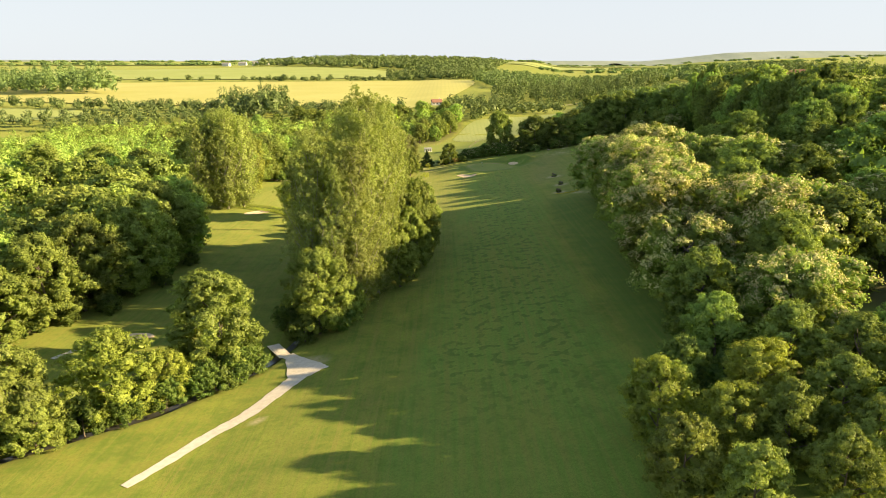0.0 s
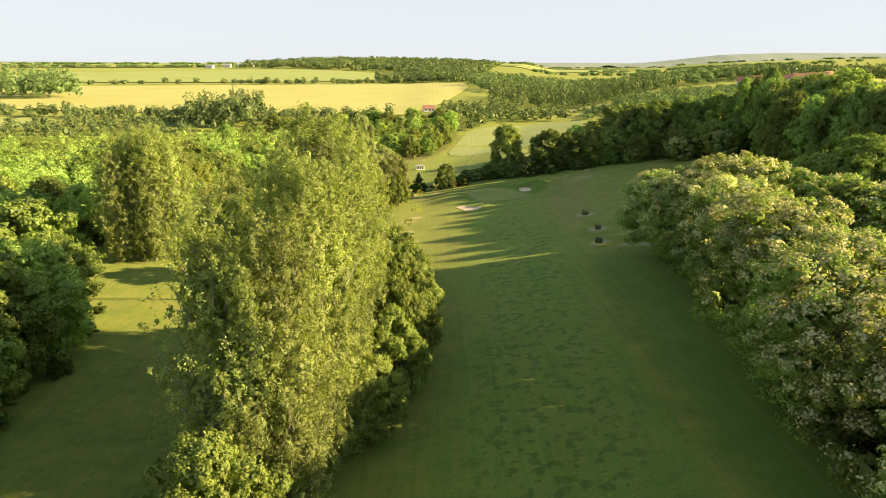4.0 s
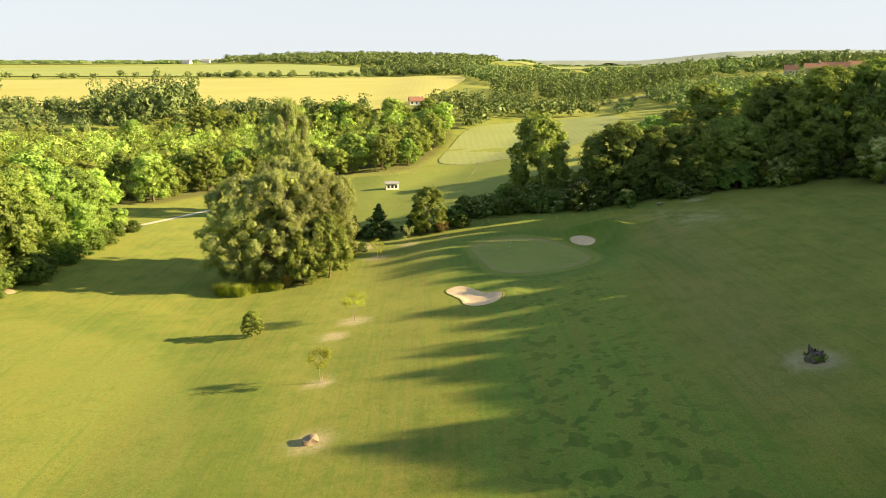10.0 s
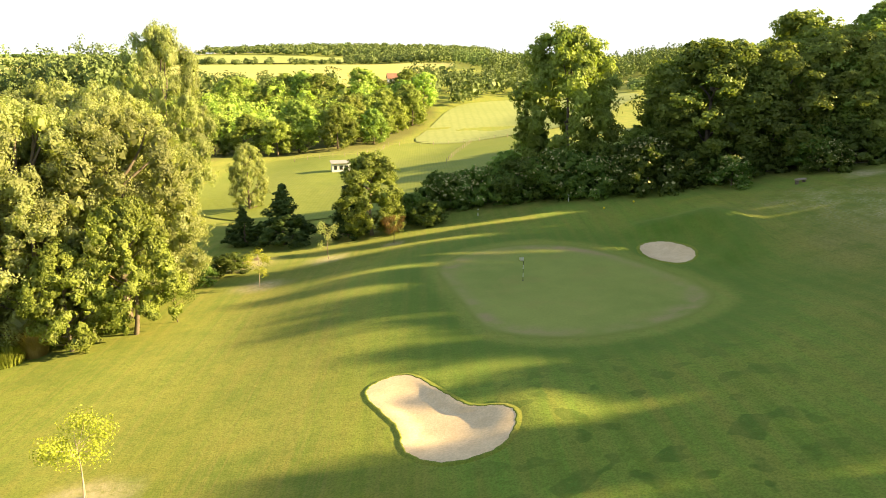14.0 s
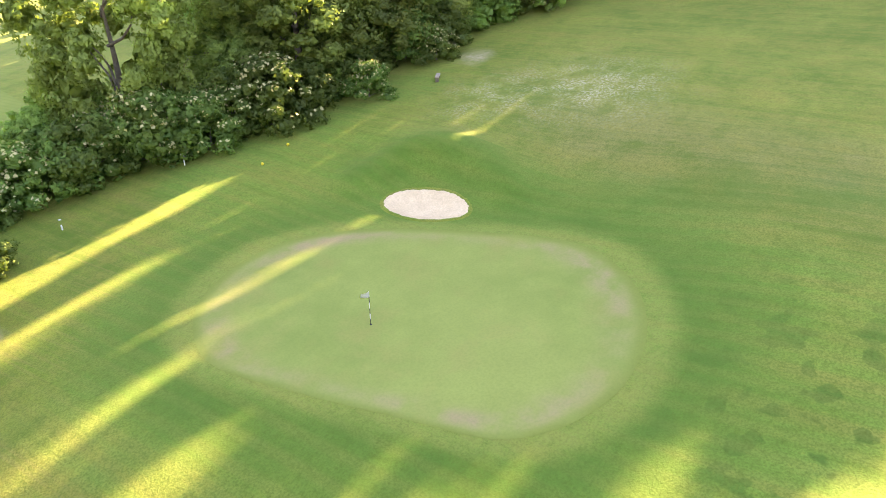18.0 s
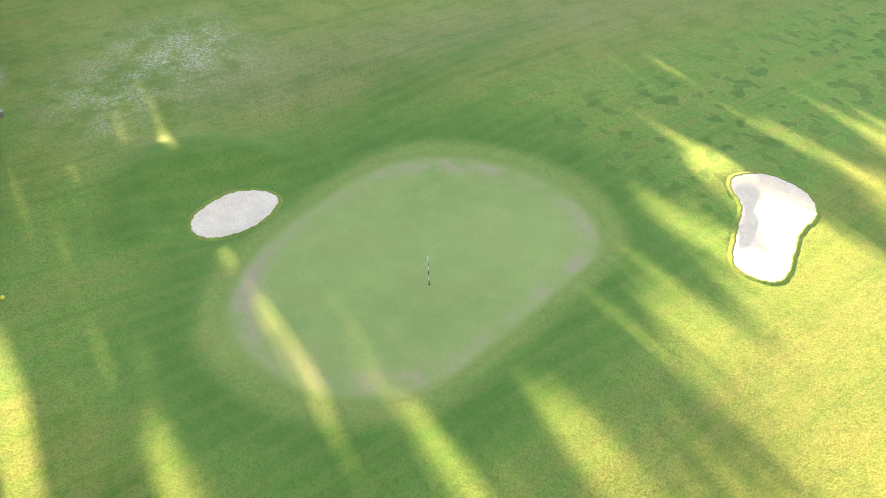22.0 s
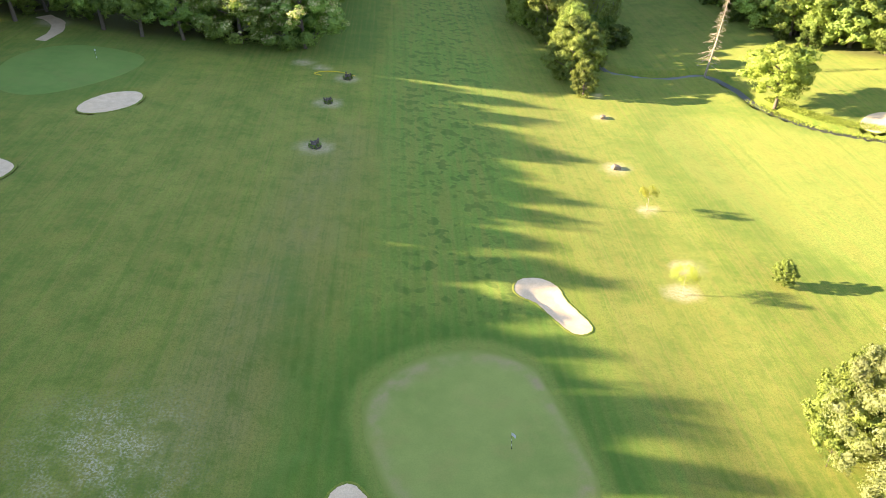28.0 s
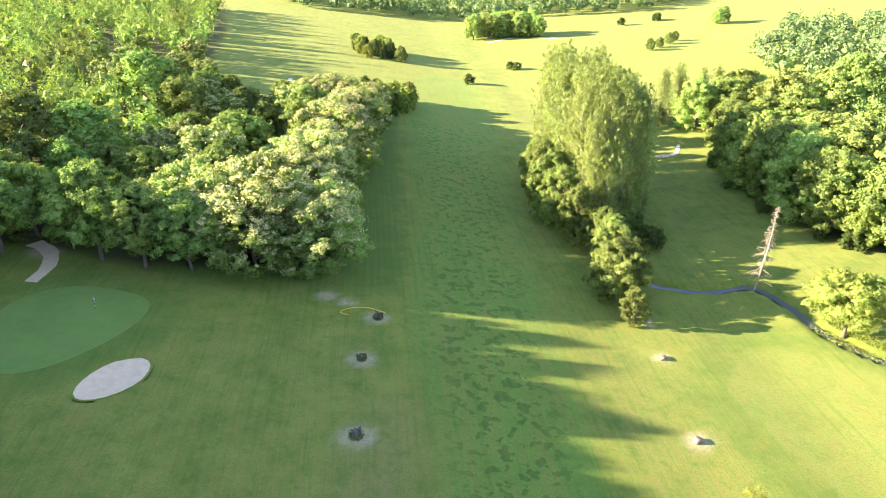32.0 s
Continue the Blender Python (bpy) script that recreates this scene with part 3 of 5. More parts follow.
def ribbon(name, line, widths, lift, material, label, category, across=4):
    verts, faces, n = [], [], len(line)
    tan = np.gradient(line, axis=0)
    nor = np.stack([-tan[:, 1], tan[:, 0]], 1) / (np.linalg.norm(tan, axis=1)[:, None] + 1e-9)
    for i in range(n):
        w = widths[0] + (widths[1] - widths[0]) * i / (n - 1)
        w *= 1 + 0.12 * math.sin(i * 1.7) * math.sin(i * 0.6)
        for k in range(across + 1):
            p = line[i] + nor[i] * w * (k / across - 0.5)
            verts.append((p[0], p[1], float(height(p[0], p[1])) + lift))
    for i in range(n - 1):
        for k in range(across):
            a = i * (across + 1) + k
            faces.append((a, a + 1, a + across + 2, a + across + 1))
    return tagged(mesh_object(name, verts, faces, material), label, category, kind="structure")


# greens with their worn collars
sheet("putting_green", GREEN_LINE, 0.01, GREEN_TURF, "close-mown pale putting green with browned edges", 40)
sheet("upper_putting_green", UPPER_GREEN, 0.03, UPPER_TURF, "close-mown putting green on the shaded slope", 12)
# sand bunkers, each with a turf lip
for name, line in BUNKERS:
    b = sheet(name, line, 0.05, SAND, "pale sand bunker with a turf lip", 8, 0.24, "bunker")
    n = len(line)
    verts, faces = [], []
    along = np.roll(line, -1, 0) - np.roll(line, 1, 0)
    out = np.stack([along[:, 1], -along[:, 0]], 1) / (np.linalg.norm(along, axis=1)[:, None] + 1e-9)
    out *= np.sign(((line + out * 0.05 - line.mean(0)) ** 2).sum() - ((line - line.mean(0)) ** 2).sum())
    for off, dz in ((0.3, 0.003), (0.16, 0.03), (0.05, 0.065), (-0.03, 0.06), (-0.06, -0.1)):
        ring = line + out * (off + 0.03 * np.array([math.sin(i * 2.3) + math.sin(i * 5.1) for i in range(n)])[:, None] * (off < 0.3))
        verts += [(x, y, float(height(x, y)) + dz) for x, y in ring]
    for r in range(4):
        for i in range(n):
            j = (i + 1) % n
            faces.append((r * n + i, r * n + j, (r + 1) * n + j, (r + 1) * n + i))
    mesh_object("turf_lip", verts, faces, GRASS, b)
# the stream in its channel, the gravel path and the bridge
ribbon("stream", STREAM, (1.4, 1.7), -0.86, WATER, "narrow stream of dark water between grass banks", "stream")
ribbon("gravel_path", curve([(-16.2, 88.6), (-18.6, 85.6), (-20.4, 81.5), (-22.9, 75.6), (-25.8, 71.2), (-28.4, 66), (-31, 61)], 8, False), (3.2, 1.3), 0.06, GRAVEL, "pale worn gravel path across the fairway", "path")
ribbon("gravel_path", curve([(-16.4, 87.6), (-18.2, 89.4), (-20.0, 91.2), (-22.0, 93.4)], 6, False), (2.4, 2.2), 0.065, GRAVEL, "pale gravel path leading to the bridge", "path")
ribbon("gravel_path", curve([(-61, 309), (-56, 317), (-50, 328), (-46, 334)], 6, False), (1.7, 1.7), 0.06, GRAVEL, "pale gravel path beside the wood", "path")
ribbon("gravel_path", curve([(62, 57), (59.6, 46), (58.8, 36), (58.9, 27)], 6, False), (1.6, 1.6), 0.06, GRAVEL, "pale curved gravel path in the far meadow", "path")
ribbon("gravel_path", curve([(-30, -100), (-45, -112), (-60, -108), (-72, -98)], 6, False), (2.5, 1.5), 0.08, GRAVEL, "pale gravel path by the far copse", "path")
sheet("gravel_patch", curve([(-16.2, 88.5), (-17.6, 90.2), (-20.4, 92.4), (-21.8, 91.6), (-21.0, 88.6), (-20.2, 85.4), (-18.3, 85.6)], 6), 0.075, GRAVEL, "worn gravel where the path meets the bridge", 4, 0, "path")
ribbon("gravel_path", curve([(-55, 93), (-53, 97), (-51.4, 100), (-49, 102)], 6, False), (1.0, 1.7), 0.06, GRAVEL, "pale path through the glade", "path")
ribbon("sand_path", curve([(86, 171), (82.5, 174), (80.8, 179), (81.2, 184.4)], 6, False), (3.4, 2.0), 0.06, SAND, "pale sandy path leading into the wood", "path")
# fields of the valley
sheet("hay_meadow", curve([(-30, 332), (-14, 306), (4, 303), (18, 302), (26, 318), (34, 370), (34, 402), (4, 404), (-6, 378), (-26, 378)], 6), 0.12, HAY, "cut hay meadow with mown streaks", 14, 0, "field")
sheet("cereal_field", curve([(6, 408), (30, 405), (50, 418), (78, 470), (96, 520), (64, 524), (34, 505), (18, 480)], 6), 0.22, CEREAL, "pale green cereal field with tramlines", 14, 0, "field")
sheet("yellow_field", curve([(-40, 545), (-8, 590), (14, 700), (40, 940), (0, 1010), (-160, 1000), (-420, 960), (-620, 900), (-600, 740), (-420, 640), (-200, 575)], 6), 0.9, YELLOW_CROP, "wide field of yellow flowering crop", 18, 0, "field")
sheet("pasture", curve([(-640, 1080), (-300, 1060), (-100, 1120), (-60, 1260), (-180, 1480), (-420, 1560), (-700, 1480), (-800, 1250)], 6), 1.2, PASTURE, "pale green pasture on the far rise", 14, 0, "field")
sheet("pasture", curve([(-420, 505), (-300, 488), (-255, 515), (-300, 545), (-430, 560)], 6), 0.5, PASTURE, "pale green pasture beyond the trees", 8, 0, "field")
sheet("stubble_field", curve([(250, 660), (310, 640), (420, 720), (450, 800), (360, 790), (290, 740)], 6), 0.9, YELLOW_CROP, "small yellow field below the farm", 8, 0, "field")
for u, v, a, b, m in ((420, 2600, 220, 260, PASTURE), (620, 3300, 300, 240, CEREAL), (250, 2200, 90, 150, PASTURE), (980, 3000, 260, 300, HAY), (-900, 2300, 500, 260, PASTURE), (-400, 2700, 420, 200, HAY)):
    sheet("far_field", curve([(u + a * math.cos(k), v + b * math.sin(k)) for k in np.arange(8) * math.pi / 4], 4), 2.0, m, "distant pale field on the hills", 8, 0, "field")
ribbon("road", curve([(70, 628), (92, 628), (120, 640), (160, 668), (210, 705)], 6, False), (7, 7), 1.2, ASPHALT, "pale country road along the valley", "road")

# ---- trees ----
rng = np.random.default_rng(7)


def unit(v):
    return v / (np.linalg.norm(v, axis=-1, keepdims=True) + 1e-9)


def leaves(centres, normals, size, narrow=0.6):
    """One folded, pointed leaf spray for each centre: verts and faces of a single mesh."""
    n = len(centres)
    t = unit(np.cross(normals, rng.normal(size=(n, 3))))
    b = np.cross(normals, t)
    L, W = (size * rng.uniform(0.65, 1.3, n))[:, None], (size * narrow * rng.uniform(0.75, 1.2, n))[:, None]
    fold = normals * W * 0.35
    v = np.stack([centres - t * L, centres - t * L * 0.1 + b * W - fold, centres + t * L, centres - t * L * 0.1 - b * W - fold], 1).reshape(-1, 3)
    return v, np.arange(4 * n).reshape(-1, 4)


def quick_mesh(name, verts, faces, material):
    me = bpy.data.meshes.new(name)
    me.vertices.add(len(verts))
    me.vertices.foreach_set("co", np.asarray(verts, np.float32).ravel())
    me.loops.add(faces.size)
    me.loops.foreach_set("vertex_index", faces.ravel())
    me.polygons.add(len(faces))
    me.polygons.foreach_set("loop_start", np.arange(0, faces.size, faces.shape[1]))
    me.update()
    me.materials.append(material)
    return me


def tube(a, b, ra, rb, sides=6, bend=0.0, steps=4):
    """A tapered, slightly bent limb from a to b."""
    a, b = np.array(a, float), np.array(b, float)
    d = unit(b - a)
    s = unit(np.cross(d, (0.3, 0.9, 0.2)))
    q = np.cross(d, s)
    wob = rng.normal(size=2) * bend * np.linalg.norm(b - a)
    v, f = [], []
    for k in range(steps + 1):
        u = k / steps
        c = a + (b - a) * u + (s * wob[0] + q * wob[1]) * math.sin(math.pi * u)
        r = ra + (rb - ra) * u
        v += [c + (s * math.cos(w) + q * math.sin(w)) * r for w in np.arange(sides) * 2 * math.pi / sides]
    for k in range(steps):
        for i in range(sides):
            j = (i + 1) % sides
            f.append((k * sides + i, k * sides + j, (k + 1) * sides + j, (k + 1) * sides + i))
    return np.array(v), np.array(f)


def joined(pieces):
    v, f, n = [], [], 0
    for a, b in pieces:
        v.append(a)
        f.append(b + n)
        n += len(a)
    return np.concatenate(v), np.concatenate(f)


PROFILE = {
    "round": lambda u: np.sqrt(np.clip(1 - (2 * u - 1) ** 2, 0, 1)) * (0.92 + 0.16 * (0.5 - u)) + 0.08,
    "spread": lambda u: np.clip(1.15 * np.sqrt(np.clip(1 - (1.6 * u - 0.75) ** 2, 0, 1)), 0.15, 1.0),
    "poplar": lambda u: np.clip(0.7 + 0.85 * u, 0, 1) * np.clip(1 - 0.78 * np.clip((u - 0.45) / 0.56, 0, 1) ** 2.2, 0.07, 1),
    "full": lambda u: np.where(u < 0.4, 0.8 + 0.2 * np.sin(np.clip(u, 0, 0.4) / 0.4 * 1.5708), np.sqrt(np.clip(1 - ((u - 0.4) / 0.62) ** 2, 0.03, 1))),
    "cone": lambda u: np.clip(1.02 - u, 0.04, 1),
    "mound": lambda u: np.sqrt(np.clip(1 - (0.95 * u) ** 2, 0.05, 1)),
}


def clumped(c, d, r, per, size, flat=0.8, narrow=0.6, loose=0.36):
    """per leaf sprays on the outer side of each clump: centres c, outward ways d, radii r."""
    own = np.repeat(np.arange(len(c)), per)
    way = unit(rng.normal(size=(len(own), 3)) + 0.85 * d[own])
    p = c[own] + way * (r[own] * rng.uniform(0.35, 1.3, len(own)))[:, None] * np.array([1, 1, flat])
    p[:, 2] = np.maximum(p[:, 2], 0.1)
    return own, p, unit(0.45 * d[own] + 0.75 * way + loose * rng.normal(size=(len(own), 3)))


def make_crown(kind, radius, low, top, lobes, clumps, per, size, spray, flower=0.0):
    """Leaf sprays in clumps, clumps on the outside of large lobes, with dark gaps between the lobes."""
    prof = PROFILE[kind]
    u = (np.arange(lobes) + rng.uniform(0, 1, lobes)) / lobes
    u = u ** (0.85 if kind != "cone" else 1.5)
    ang = np.arange(lobes) * 2.39996 + rng.normal(0, 0.3, lobes)
    lr = radius * spray * rng.uniform(0.6, 1.5, lobes) * (0.6 + 0.4 * prof(u))
    reach = np.maximum(radius * prof(u) * rng.uniform(0.72, 1.18, lobes) - 0.75 * lr, 0) * np.where(rng.uniform(0, 1, lobes) < 0.15, 0.6, 1.0)
    c = np.stack([reach * np.cos(ang), reach * np.sin(ang), low + (top - low) * (0.02 + 0.92 * u)], 1)
    c[:, 2] = np.minimum(c[:, 2], top - lr * 0.8)
    tall = np.array([1, 1, 0.82])
    mid = np.array([0, 0, low + (top - low) * 0.4])
    away = unit((c - mid) * np.array([1, 1, 0.7]))
    own = np.repeat(np.arange(lobes), clumps)
    d = unit(rng.normal(size=(len(own), 3)) + 0.9 * away[own] + np.array([0, 0, 0.3]))
    heart = c[own] + d * (lr[own] * rng.uniform(0.55, 1.2, len(own)))[:, None] * tall
    cr = lr[own] * 0.39 * rng.uniform(0.6, 1.4, len(own))
    k, p, out = clumped(heart, d, cr, per, size)
    bloom = np.zeros(len(p), bool)
    if flower:
        open_clump = rng.uniform(0, 1, len(own)) < 0.72 * smooth(-0.25, 0.45, d[:, 2] + 0.35 * away[own][:, 2])
        bloom = open_clump[k] & (rng.uniform(0, 1, len(p)) < flower)
    v, f = leaves(p[~bloom], out[~bloom], size)
    # shaded inner leaves that close the crown
    q = np.repeat(np.arange(lobes), 30)
    e = unit(rng.normal(size=(len(q), 3)))
    core = leaves(c[q] + e * lr[q][:, None] * 0.56 * tall, unit(e + 0.2 * rng.normal(size=e.shape)), 0.34 * lr[q], 0.9)
    core[0][:, 2] = np.maximum(core[0][:, 2], 0.1)
    blossom = leaves(p[bloom] + out[bloom] * 0.06, out[bloom], size * 0.9, 0.8) if flower else None
    return c, *joined([(v, f), core]), blossom


def make_plume(radius, low, top, limbs, clumps, per, size):
    """A poplar's crown: steep limbs off one stem, each a plume of leaf clumps that thins to a point."""
    prof = PROFILE["poplar"]
    u = (np.arange(limbs) + rng.uniform(0, 1, limbs)) / limbs
    ang = np.arange(limbs) * 2.39996 + rng.normal(0, 0.4, limbs)
    reach = radius * prof(u) * rng.uniform(0.55, 1.05, limbs)
    tip = np.stack([reach * np.cos(ang), reach * np.sin(ang), low + 1.5 + (top - low - 1.5) * u], 1)
    rise = 1.0 + rng.uniform(1.1, 2.2, limbs) * reach
    foot = np.stack([0 * u, 0 * u, np.maximum(tip[:, 2] - rise, low * 0.7)], 1)
    own = np.repeat(np.arange(limbs), clumps)
    s = np.tile(np.linspace(0.2, 1.06, clumps), limbs) + rng.normal(0, 0.04, len(own))
    c = foot[own] + (tip - foot)[own] * s[:, None] + np.array([0, 0, 1]) * (0.9 * s * s)[:, None]
    wide = 0.9 * (1.2 - s) * rng.uniform(0.6, 1.5, len(own)) + 0.35
    c = c + rng.normal(size=c.shape) * (wide * 0.75)[:, None]
    d = unit(unit((tip - foot) * np.array([1, 1, 0.25]))[own] + 0.6 * rng.normal(size=c.shape) + np.array([0, 0, 0.35]))
    k, p, out = clumped(c, d, wide * 0.62, per, size, 1.35, loose=0.4)
    v, f = leaves(p, out, size, 0.62)
    # inner leaves round the stem
    h = rng.uniform(low, top * 0.9, 900)
    a = rng.uniform(0, 6.283, 900)
    e = np.stack([np.cos(a), np.sin(a), 0.3 * rng.normal(size=900)], 1)
    r = radius * prof((h - low) / (top - low)) * 0.42
    inner = leaves(np.stack([e[:, 0] * r, e[:, 1] * r, h], 1), unit(e), 0.34, 0.8)
    return tip, foot, *joined([(v, f), inner])


def make_trunk(c, low, top, girth, limbs, kind):
    pieces = [tube((0, 0, -0.4), (rng.normal(0, 0.15), rng.normal(0, 0.15), low + (top - low) * (0.55 if kind != "poplar" else 0.85)), girth, girth * 0.25, 8, 0.02, 6)]
    for k in rng.permutation(len(c))[:limbs]:
        z = max(low * 0.55, min(c[k][2] - np.hypot(c[k][0], c[k][1]) * (0.7 if kind != "poplar" else 1.6), low + (top - low) * 0.6))
        pieces.append(tube((0, 0, z), c[k], girth * 0.36, girth * 0.08, 5, 0.08, 3))
    return joined(pieces)


class Kind:
    """A kind of tree: its meshes are made once, in a few forms, and shared by all trees of the kind."""

    def __init__(self, name, leaf, shape, radius, low, top, lobes, clumps, per, size, spray=0.3, girth=0.35, limbs=10, bark=None, flower=0.0, forms=2):
        self.name, self.forms = name, []
        for _ in range(forms):
            blossom = None
            if shape == "poplar":
                tip, foot, v, f = make_plume(radius, low, top, lobes, clumps, per, size)
                stem = [tube((0, 0, -0.4), (rng.normal(0, 0.3), rng.normal(0, 0.3), top * 0.93), girth, girth * 0.12, 8, 0.012, 8)]
                tv, tf = joined(stem + [tube(a, b, girth * 0.3, girth * 0.05, 5, 0.04, 4) for a, b in zip(foot[::2], tip[::2])])
            else:
                c, v, f, blossom = make_crown(shape, radius, low, top, lobes, clumps, per, size, spray, flower)
                tv, tf = make_trunk(c, low, top, girth, limbs, shape)
            self.forms.append((quick_mesh("trunk", tv, tf, bark or BARK), quick_mesh("crown", v, f, LEAF[leaf]),
                               quick_mesh("blossom", *blossom, BLOSSOM) if blossom else None))
        self.top, self.radius = top, radius

    def plant(self, u, v, tall, wide=1.0, label="", group="", turn=None):
        """Plants one at plan place (u, v), tall metres high; wide: its breadth against its kind's."""
        trunk, crown, blossom = self.forms[int(rng.integers(len(self.forms)))]
        s = tall / self.top
        e = empty(self.name, u * K, v * K, None, rng.uniform(0, 6.283) if turn is None else turn, (s * wide, s * wide, s))
        for key, me in (("trunk", trunk), ("crown", crown), ("blossom", blossom)):
            if me:
                new(key, me).parent = e
        return tagged(e, label, "shrub" if "shrub" in self.name or "hedge" in self.name else "tree", group)


OAK = Kind("broadleaf_tree", "oak", "full", 6.0, 1.0, 16, 78, 14, 28, 0.185, 0.23, 0.4, 12, forms=3)
ASH = Kind("ash_tree", "bright", "full", 5.6, 1.2, 15, 80, 14, 29, 0.165, 0.22, 0.35, 12, forms=3)
MAPLE = Kind("maple_tree", "broad", "full", 5.4, 0.8, 15, 76, 14, 28, 0.17, 0.23, 0.35, 12, forms=3)
POPLAR_NEAR = Kind("poplar_tree", "poplar", "poplar", 4.6, 1.4, 30, 100, 13, 36, 0.125, girth=0.38, bark=PALE_BARK, forms=4)
POPLAR = Kind("poplar_tree", "poplar", "poplar", 4.6, 1.4, 30, 80, 11, 18, 0.19, girth=0.38, bark=PALE_BARK, forms=2)
WILLOW = Kind("willow_tree", "willow", "full", 8.0, 0.6, 20, 150, 15, 30, 0.125, 0.155, 0.6, 16, forms=2)
ACACIA = Kind("flowering_acacia_tree", "acacia", "spread", 6.4, 1.4, 16, 70, 15, 29, 0.17, 0.21, 0.35, 12, flower=0.62, forms=3)
OLIVE = Kind("alder_tree", "olive", "full", 4.6, 0.6, 11, 64, 13, 30, 0.12, 0.22, 0.25, 10)
OAK_HIGH = Kind("broadleaf_tree", "oak", "full", 6.0, 4.6, 16, 66, 14, 28, 0.185, 0.23, 0.4, 14)
PARK_TREE = Kind("ash_tree", "olive", "round", 5.6, 3.2, 11.5, 64, 14, 36, 0.13, 0.22, 0.3, 14, forms=1)
SHRUB = Kind("shrub", "shrub", "mound", 2.6, 0.2, 4.2, 30, 11, 16, 0.135, 0.28, 0.1, 6)
ELDER = Kind("elder_shrub", "shrub", "mound", 2.6, 0.2, 4.2, 30, 11, 16, 0.135, 0.28, 0.1, 6, flower=0.2)
SPRUCE = Kind("spruce_tree", "conifer", "cone", 2.9, 0.4, 8, 90, 7, 16, 0.13, 0.2, 0.2, 14)
WOOD_OAK = Kind("woodland_tree", "broad", "full", 6.0, 1.0, 16, 54, 11, 20, 0.25, 0.25, 0.35, 5, forms=4)
WOOD_DARK = Kind("woodland_tree", "oak", "full", 6.2, 1.0, 16, 54, 11, 20, 0.25, 0.25, 0.35, 5, forms=3)
WOOD_LIGHT = Kind("woodland_tree", "bright", "full", 5.8, 1.0, 16, 54, 11, 20, 0.25, 0.25, 0.35, 5, forms=3)
WOOD_ACACIA = Kind("flowering_acacia_tree", "acacia", "spread", 6.2, 1.6, 16, 54, 11, 20, 0.25, 0.24, 0.35, 5, flower=0.4, forms=2)

SHADE_ROW_TALL = 23.2     # out-of-view trees, added and sized so that their shade reaches the fairway
LBL = {
    "poplar": "tall grey-green poplar with pale upright branches",
    "wood": "leafy green woodland tree in full spring leaf",
    "dark": "dark green woodland tree in full leaf",
    "acacia": "acacia tree covered in cream-white blossom",
    "maple": "green leafy tree at the edge of the grass",
}
# the poplar grove beside the fairway
for u, v, m in ((-16.5, 107, 33), (-12.6, 110.5, 33), (-20.5, 110, 32), (-17, 114, 36), (-12.0, 116, 35), (-22, 117, 34), (-15.2, 120, 36), (-10.2, 121.5, 33), (-20, 123, 35), (-13.2, 126, 36),
                (-17.6, 128, 36), (-9.6, 128.5, 34), (-22.4, 129, 33), (-14, 133, 36), (-19.6, 135, 35), (-9.8, 135.5, 34), (-15.5, 139.5, 37), (-11, 142, 36), (-20, 142, 36), (-16, 146.5, 37),
                (-10.6, 149, 35), (-19.5, 150, 35), (-14, 153, 35), (-10.5, 156, 30), (-24.6, 123, 33), (-25, 132, 35), (-24.4, 141, 35)):
    row = 107.5 + 9.5 * round((v - 107.5) / 9.5)      # planted in loose rows that let the low sun through
    POPLAR_NEAR.plant(u - (1.2 if u > -13 else 0), row + 0.55 * (v - row) - 0.0875 * (u + 15), m + (2.0 if v > 135 else 0) + rng.uniform(-3.5, 2.5), rng.uniform(0.9, 1.08), LBL["poplar"], "poplar grove by the fairway")
for u, v, m, w in ((-6.4, 128, 16, 0.75), (-5.8, 134, 18, 0.75), (-5.4, 140, 19, 0.75), (-5.6, 146, 19, 0.8), (-6.4, 152, 17, 0.8), (-7.6, 158, 15, 0.8), (-11.5, 163, 12, 0.9), (-7.6, 122, 12, 0.8)):
    ASH.plant(u, v, m, w, "bright green ash at the foot of the poplars", "poplar grove by the fairway")
ASH.plant(-18.6, 101.0, 16, 0.95, "bright green ash tree beside the bridge")
MAPLE.plant(-14.6, 106, 9, 0.8, LBL["maple"])
ASH.plant(-11.2, 169, 13, 0.95, "bright green tree at the end of the grove")
OAK.plant(-12.4, 175, 11, 0.9, "dark green tree at the end of the grove")
ASH.plant(-8.4, 180.4, 13.5, 1.15, "rounded bright green tree at the end of the grove")
MAPLE.plant(-8.7, 187.6, 7.6, 0.9, "small dense green tree in bare soil")
# poplars across the second fairway
for u, v, m in ((-71, 206, 31), (-67, 209, 33), (-63.5, 207, 34), (-60, 211, 32), (-69, 214, 33), (-64.5, 215, 34), (-60.5, 217, 31), (-66, 221, 31)):
    POPLAR.plant(u, v, m, 1.2, LBL["poplar"], "poplars across the second fairway")
# trees along the stream by the path
ASH.plant(-30.5, 88.5, 17, 1.15, "large bright green ash tree by the stream")
OLIVE.plant(-38.5, 76, 12.5, 1.2, "broad yellowish alder by the stream", "streamside trees")
OLIVE.plant(-34.0, 80, 8, 1.0, "yellowish alder by the stream", "streamside trees")
ASH.plant(-46.5, 69, 14, 1.1, LBL["maple"], "streamside trees")
MAPLE.plant(-52, 66, 12, 1.1, LBL["maple"], "streamside trees")
MAPLE.plant(-43, 67.5, 9, 1.0, LBL["maple"], "streamside trees")
for u, v, m in ((-30, 82.5, 5), (-33.5, 78.5, 4.5), (-27, 86, 5.5), (-25.6, 88.4, 4.6), (-36.5, 74.5, 4), (-40, 71.5, 4.6), (-28.4, 88, 6), (-26.4, 90.5, 4.2), (-48, 64.5, 4.5)):
    SHRUB.plant(u, v, m, 1.0, "green shrub on the stream bank", "stream bank shrubs")
